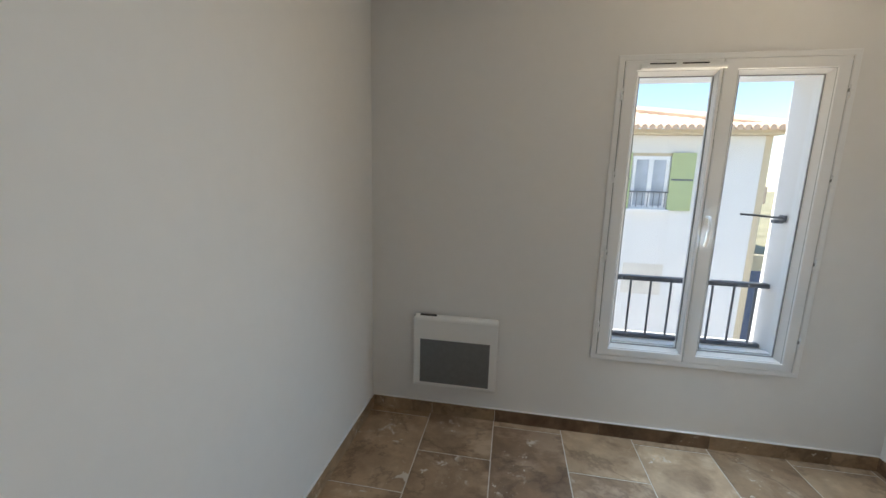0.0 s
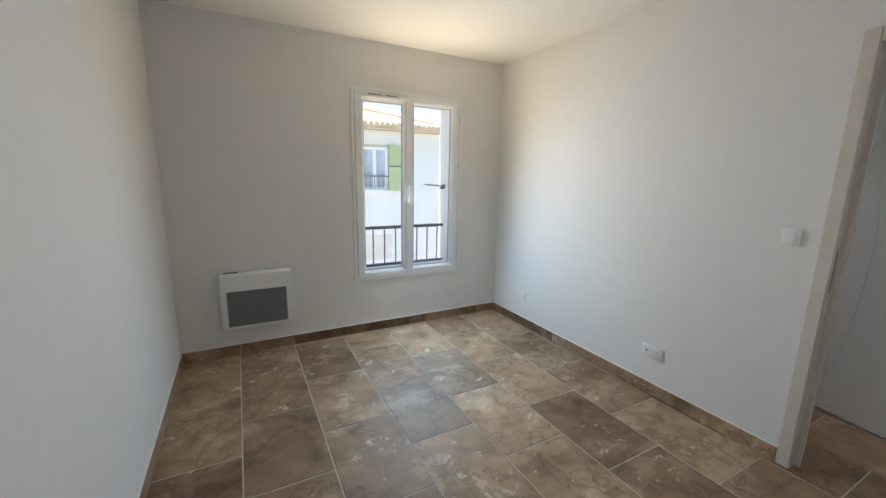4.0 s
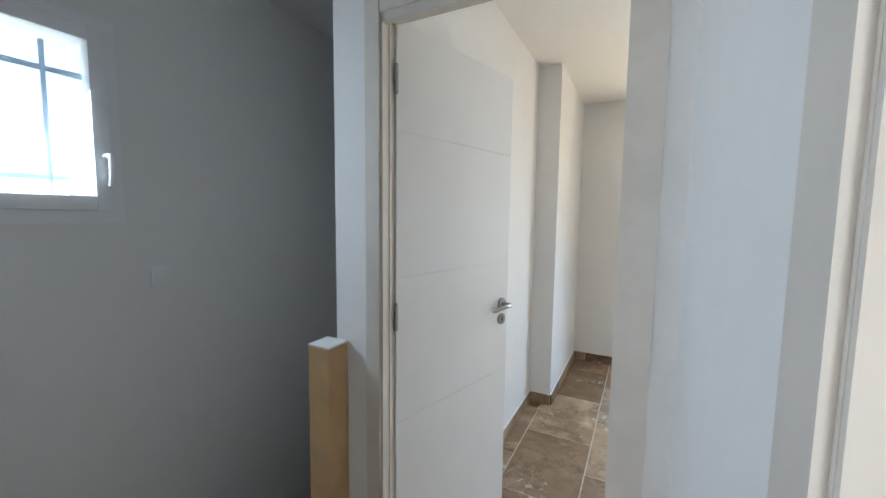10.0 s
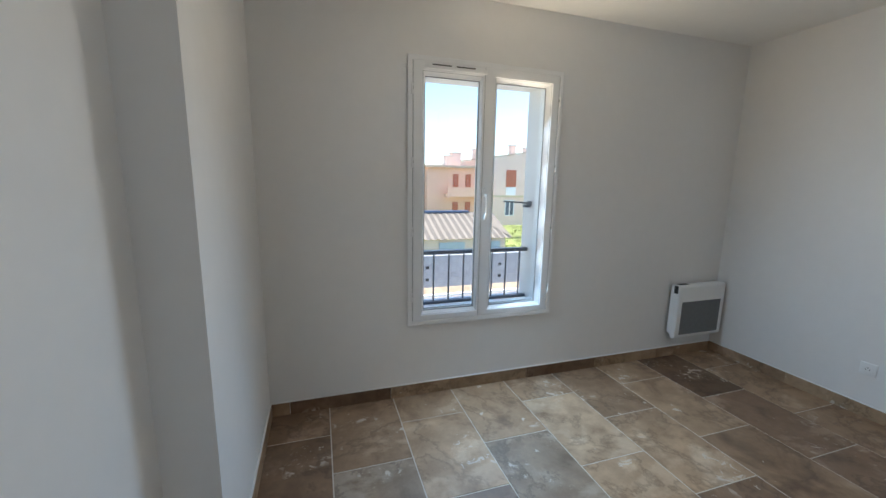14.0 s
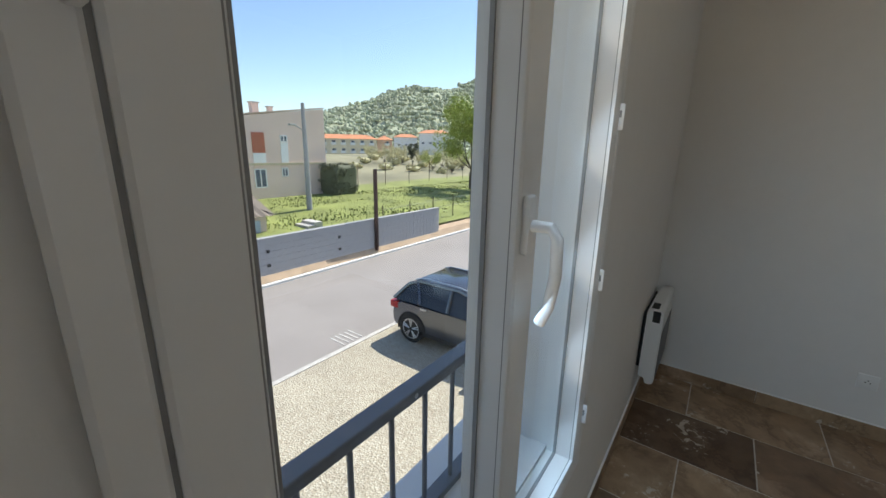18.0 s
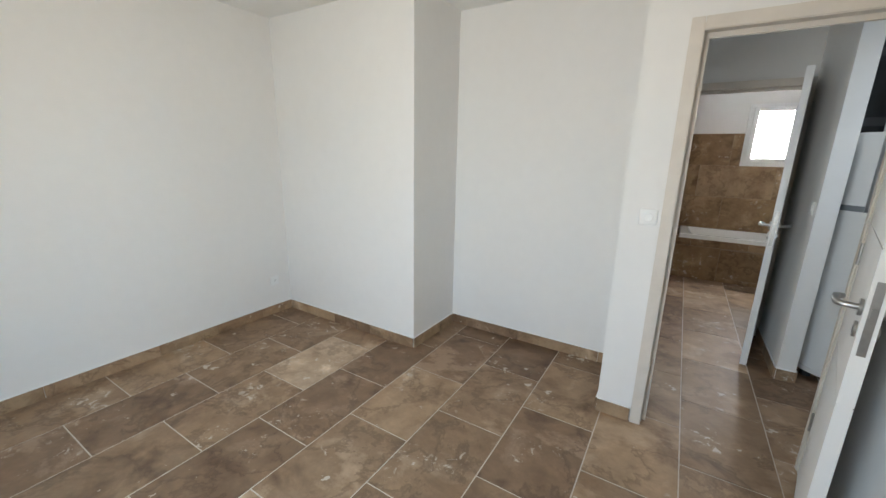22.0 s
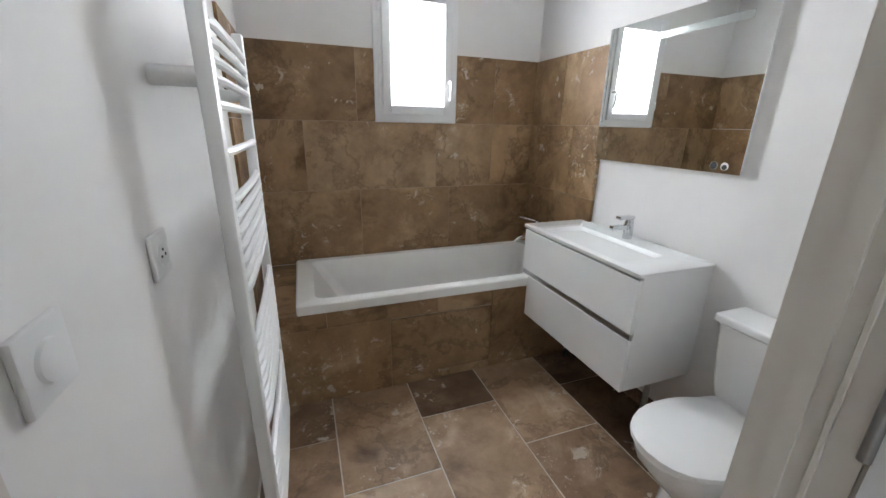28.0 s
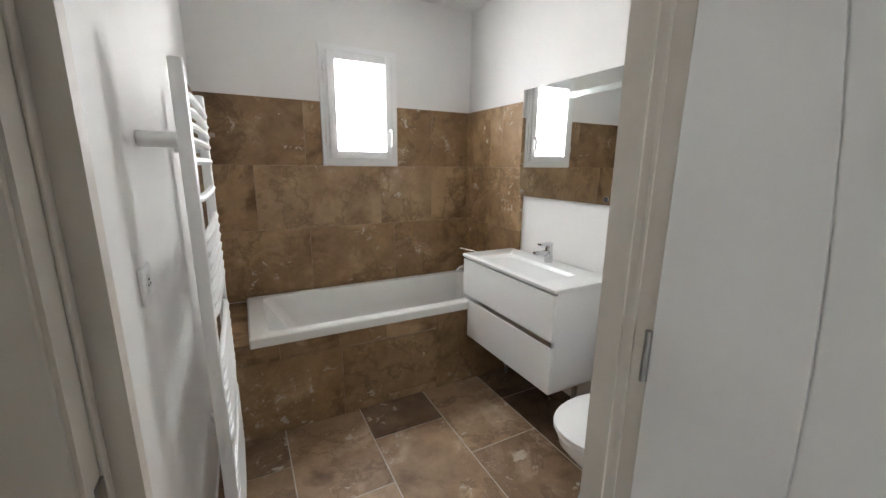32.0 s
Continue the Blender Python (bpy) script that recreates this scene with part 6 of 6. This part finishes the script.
# shades of the stones as laid, row by row from the north wall southwards
SHADES = {-8: "mmmmmmmmmmmmm", -7: "tttdmmtmmtmtt", -6: "mmmmtmmmmddDD", -5: "tdtmmtmmLmmtt", -4: "tmglmmmdddtmm", -3: "llgltmddtmtlm", -2: "mttdmmDmmmgtt",
          -1: "lldmtmmtdmGtt", 0: "mdtdmmttmlgmm", 1: "tttlmtmmtmtdd", 2: "mDtgmdmmmmmmm", 3: "tttmmdmmmmmmm", 4: "mdDmdmmmmmmmm"}
for k in range(-8, 5):
    xa, xb = ROW0 + ROW * k + g, ROW0 + ROW * (k + 1) - g
    top = 0.555 if k % 2 else 0.25
    for i, shade in enumerate(SHADES[k]):
        yb, ya = top - TL * i - g, top - TL * (i + 1) + g
        pieces = []
        for x0, x1, y0, y1 in AREAS:
            a, b, c, d = max(xa, x0), min(xb, x1), max(ya, y0), min(yb, y1)
            if b - a > 0.004 and d - c > 0.004:
                pieces.append((a - xa, c - ya, 0, b - xa, d - ya, T))
        if not pieces:
            continue
        key = (shade,) + tuple(round(v, 3) for p in pieces for v in p)
        if key not in tile_cache:
            bm = boxes(*pieces)
            if len(pieces) == 1:
                bmesh.ops.bevel(bm, geom=[e for e in bm.edges if all(v.co.z > T - 1e-5 for v in e.verts)], offset=0.0012, segments=1, affect='EDGES')
            tile_cache[key] = finish("tile", bm, STONES[shade])
        ob = new("tile", tile_cache[key])
        ob.parent = floor
        rt = random.Random(k * 97 + i)
        ob.matrix_basis = pose(xa, ya, -T + rt.uniform(-0.0004, 0.0004))


baseboard = tagged(new("baseboard"), "brown travertine skirting tiles along the walls", "skirting", kind="structure")


def skirting(p, q, inward, h=0.08, t=0.011, dark=()):
    """Skirting pieces from p to q (x, y), standing out to inward (a unit vector). dark: distances along it that lie in a dark piece."""
    p, q, n = Vector((*p, 0)), Vector((*q, 0)), Vector((*inward, 0))
    d = q - p
    total = d.length
    d.normalize()
    rng = random.Random(int(p.x * 100) * 7 + int(p.y * 100))
    s = 0.0
    while s < total - 0.005:
        e = min(total, s + rng.choice((0.40, 0.41, 0.6, 0.62)))
        if total - e < 0.08:
            e = total
        bm = bmesh.new()
        a, b = p + d * (s + 0.0015), p + d * (e - 0.0015)
        c = [a, b, b + n * t, a + n * t]
        lo = [bm.verts.new((v.x, v.y, 0.0)) for v in c]
        hi = [bm.verts.new((v.x, v.y, h)) for v in c]
        for f in ((lo[3], lo[2], lo[1], lo[0]), hi):
            bm.faces.new(f)
        for k in range(4):
            bm.faces.new((lo[k], lo[(k + 1) % 4], hi[(k + 1) % 4], hi[k]))
        shade = "D" if any(s < v < e for v in dark) else rng.choice("ssssttmd")
        part("skirting_tile", bm, STONES.get(shade, M_SKIRT), baseboard)
        s = e
    a, b = p + n * 0.0005, q + n * (t - 0.002)
    part("caulk_line", boxes((a.x, a.y, h - 0.001, b.x, b.y, h + 0.005)), M_CEIL, baseboard, "white caulk line")


LIP = 0.058
skirting((XW, -0.0), (0.0, -0.0), (0, -1), dark=(1.45,))
skirting((XW, -4.04), (XW, 0), (1, 0))
skirting((0, DA[1] + LIP), (0, 0), (-1, 0))
skirting((0, -3.435), (0, DA[0] - LIP), (-1, 0))
skirting((XE, -3.985), (XE, -2.30), (-1, 0))
skirting((0.915, -3.072), (1.015, -3.072), (0, -1))
skirting((0.915, -3.072), (0.915, -2.30), (-1, 0))
skirting((1.015, -3.072), (1.015, -2.30), (1, 0))
skirting((DB[1] + LIP, -4.04), (1.045, -4.04), (0, 1))
skirting((0.07, -4.04), (0.07, DA[0] - LIP), (1, 0))
skirting((XW, YS), (0.712, YS), (0, 1), dark=(1.3, 3.1, 3.45))
skirting((XW, YS), (XW, -4.11), (1, 0))
skirting((XW, -4.11), (-1.40, -4.11), (0, -1))
skirting((-1.40, -4.11), (-1.40, -3.52), (1, 0))
skirting((-1.40, -3.52), (-0.06, -3.52), (0, -1))
skirting((-0.06, -4.11), (-0.06, -3.52), (-1, 0))
skirting((-0.06, -4.11), (DB[0] - LIP, -4.11), (0, -1))
skirting((0.87, -5.945), (0.87, -4.11), (-1, 0))
skirting((0.712, -5.945), (0.87, -5.945), (0, 1))
skirting((0.712, YS), (0.712, -5.945), (-1, 0))
skirting((0.07, -2.20), (0.07, -0.68), (1, 0))
skirting((XE, -2.20), (XE, -0.68), (-1, 0))


def wall_tile(bx, mat=None):
    """A wall tile as a box with its joint gap taken off."""
    ob = new("tile", finish("tile", boxes(bx), mat or M_TRAV_WALL))
    ob.parent = tiled
    return ob


tiled = tagged(new("bathroom_tiling"), "polished brown travertine wall tiles round the bath", "wall tiles", kind="structure")
solid("tile_mortar", boxes((0.0835, -0.010, 0.56, WIN_C[0] - 0.05, -0.0005, 1.789), (WIN_C[0] - 0.05, -0.010, 0.56, WIN_C[1] + 0.045, -0.0005, 1.387), (WIN_C[1] + 0.045, -0.010, 0.56, XE - 0.012, -0.0005, 1.789), (XE - 0.012, -0.695, 0.56, XE - 0.0005, -0.0005, 1.789)), M_JOINT, "brown mortar bed behind the wall tiles", "mortar", "structure")
G = 0.002
ROWS_Z = (0.530, 0.983, 1.389, 1.790)
cuts = {0: (0.07, 0.66, 1.258, XE), 1: (0.07, 0.352, 1.16, 1.56, XE), 2: (0.07, 0.662, 1.56, XE)}
for r in range(3):
    z0, z1 = ROWS_Z[r], ROWS_Z[r + 1]
    for a, b in zip(cuts[r], cuts[r][1:]):
        if r == 2:
            for c, d, lo in ((a, min(b, WIN_C[0] - 0.045), z0), (max(a, WIN_C[0] - 0.045), min(b, WIN_C[1] + 0.04), None), (max(a, WIN_C[1] + 0.04), b, z0)):
                if lo is None or d - c < 0.01:
                    continue
                wall_tile((c + G, -0.013, lo + G, d - G, -0.001, z1 - G))
        else:
            wall_tile((a + G, -0.013, z0 + G, b - G, -0.001, z1 - G), M_TRAV_PALE if r == 1 and 0.3 < a < 1.2 else None)
    ys = (-0.013, -0.33, -0.70) if r != 1 else (-0.013, -0.46, -0.70)
    for a, b in zip(ys, ys[1:]):
        wall_tile((XE - 0.022, b + G, z0 + G, XE - 0.001, a - G, z1 - G))
    wall_tile((0.071, -0.66, z0 + G, 0.083, -0.013 - G, z1 - G))
for bx in ((0.072, -0.69, 0.0, 0.69, -0.679, 0.415), (0.69, -0.69, 0.05, 1.275, -0.679, 0.405), (0.69, -0.69, 0.0, 1.275, -0.679, 0.05), (1.275, -0.69, 0.0, XE - 0.002, -0.679, 0.505),
           (0.072, -0.69, 0.415, 0.375, -0.679, 0.505), (0.375, -0.69, 0.415, 0.95, -0.679, 0.505), (0.95, -0.69, 0.415, 1.275, -0.679, 0.505)):
    wall_tile((bx[0] + G, bx[1], bx[2] + G, bx[3] - G, bx[4], bx[5] - G))
wall_tile((0.072, -0.69, 0.516, 0.240, -0.35, 0.528))
wall_tile((0.072, -0.346, 0.516, 0.240, -0.014, 0.528))
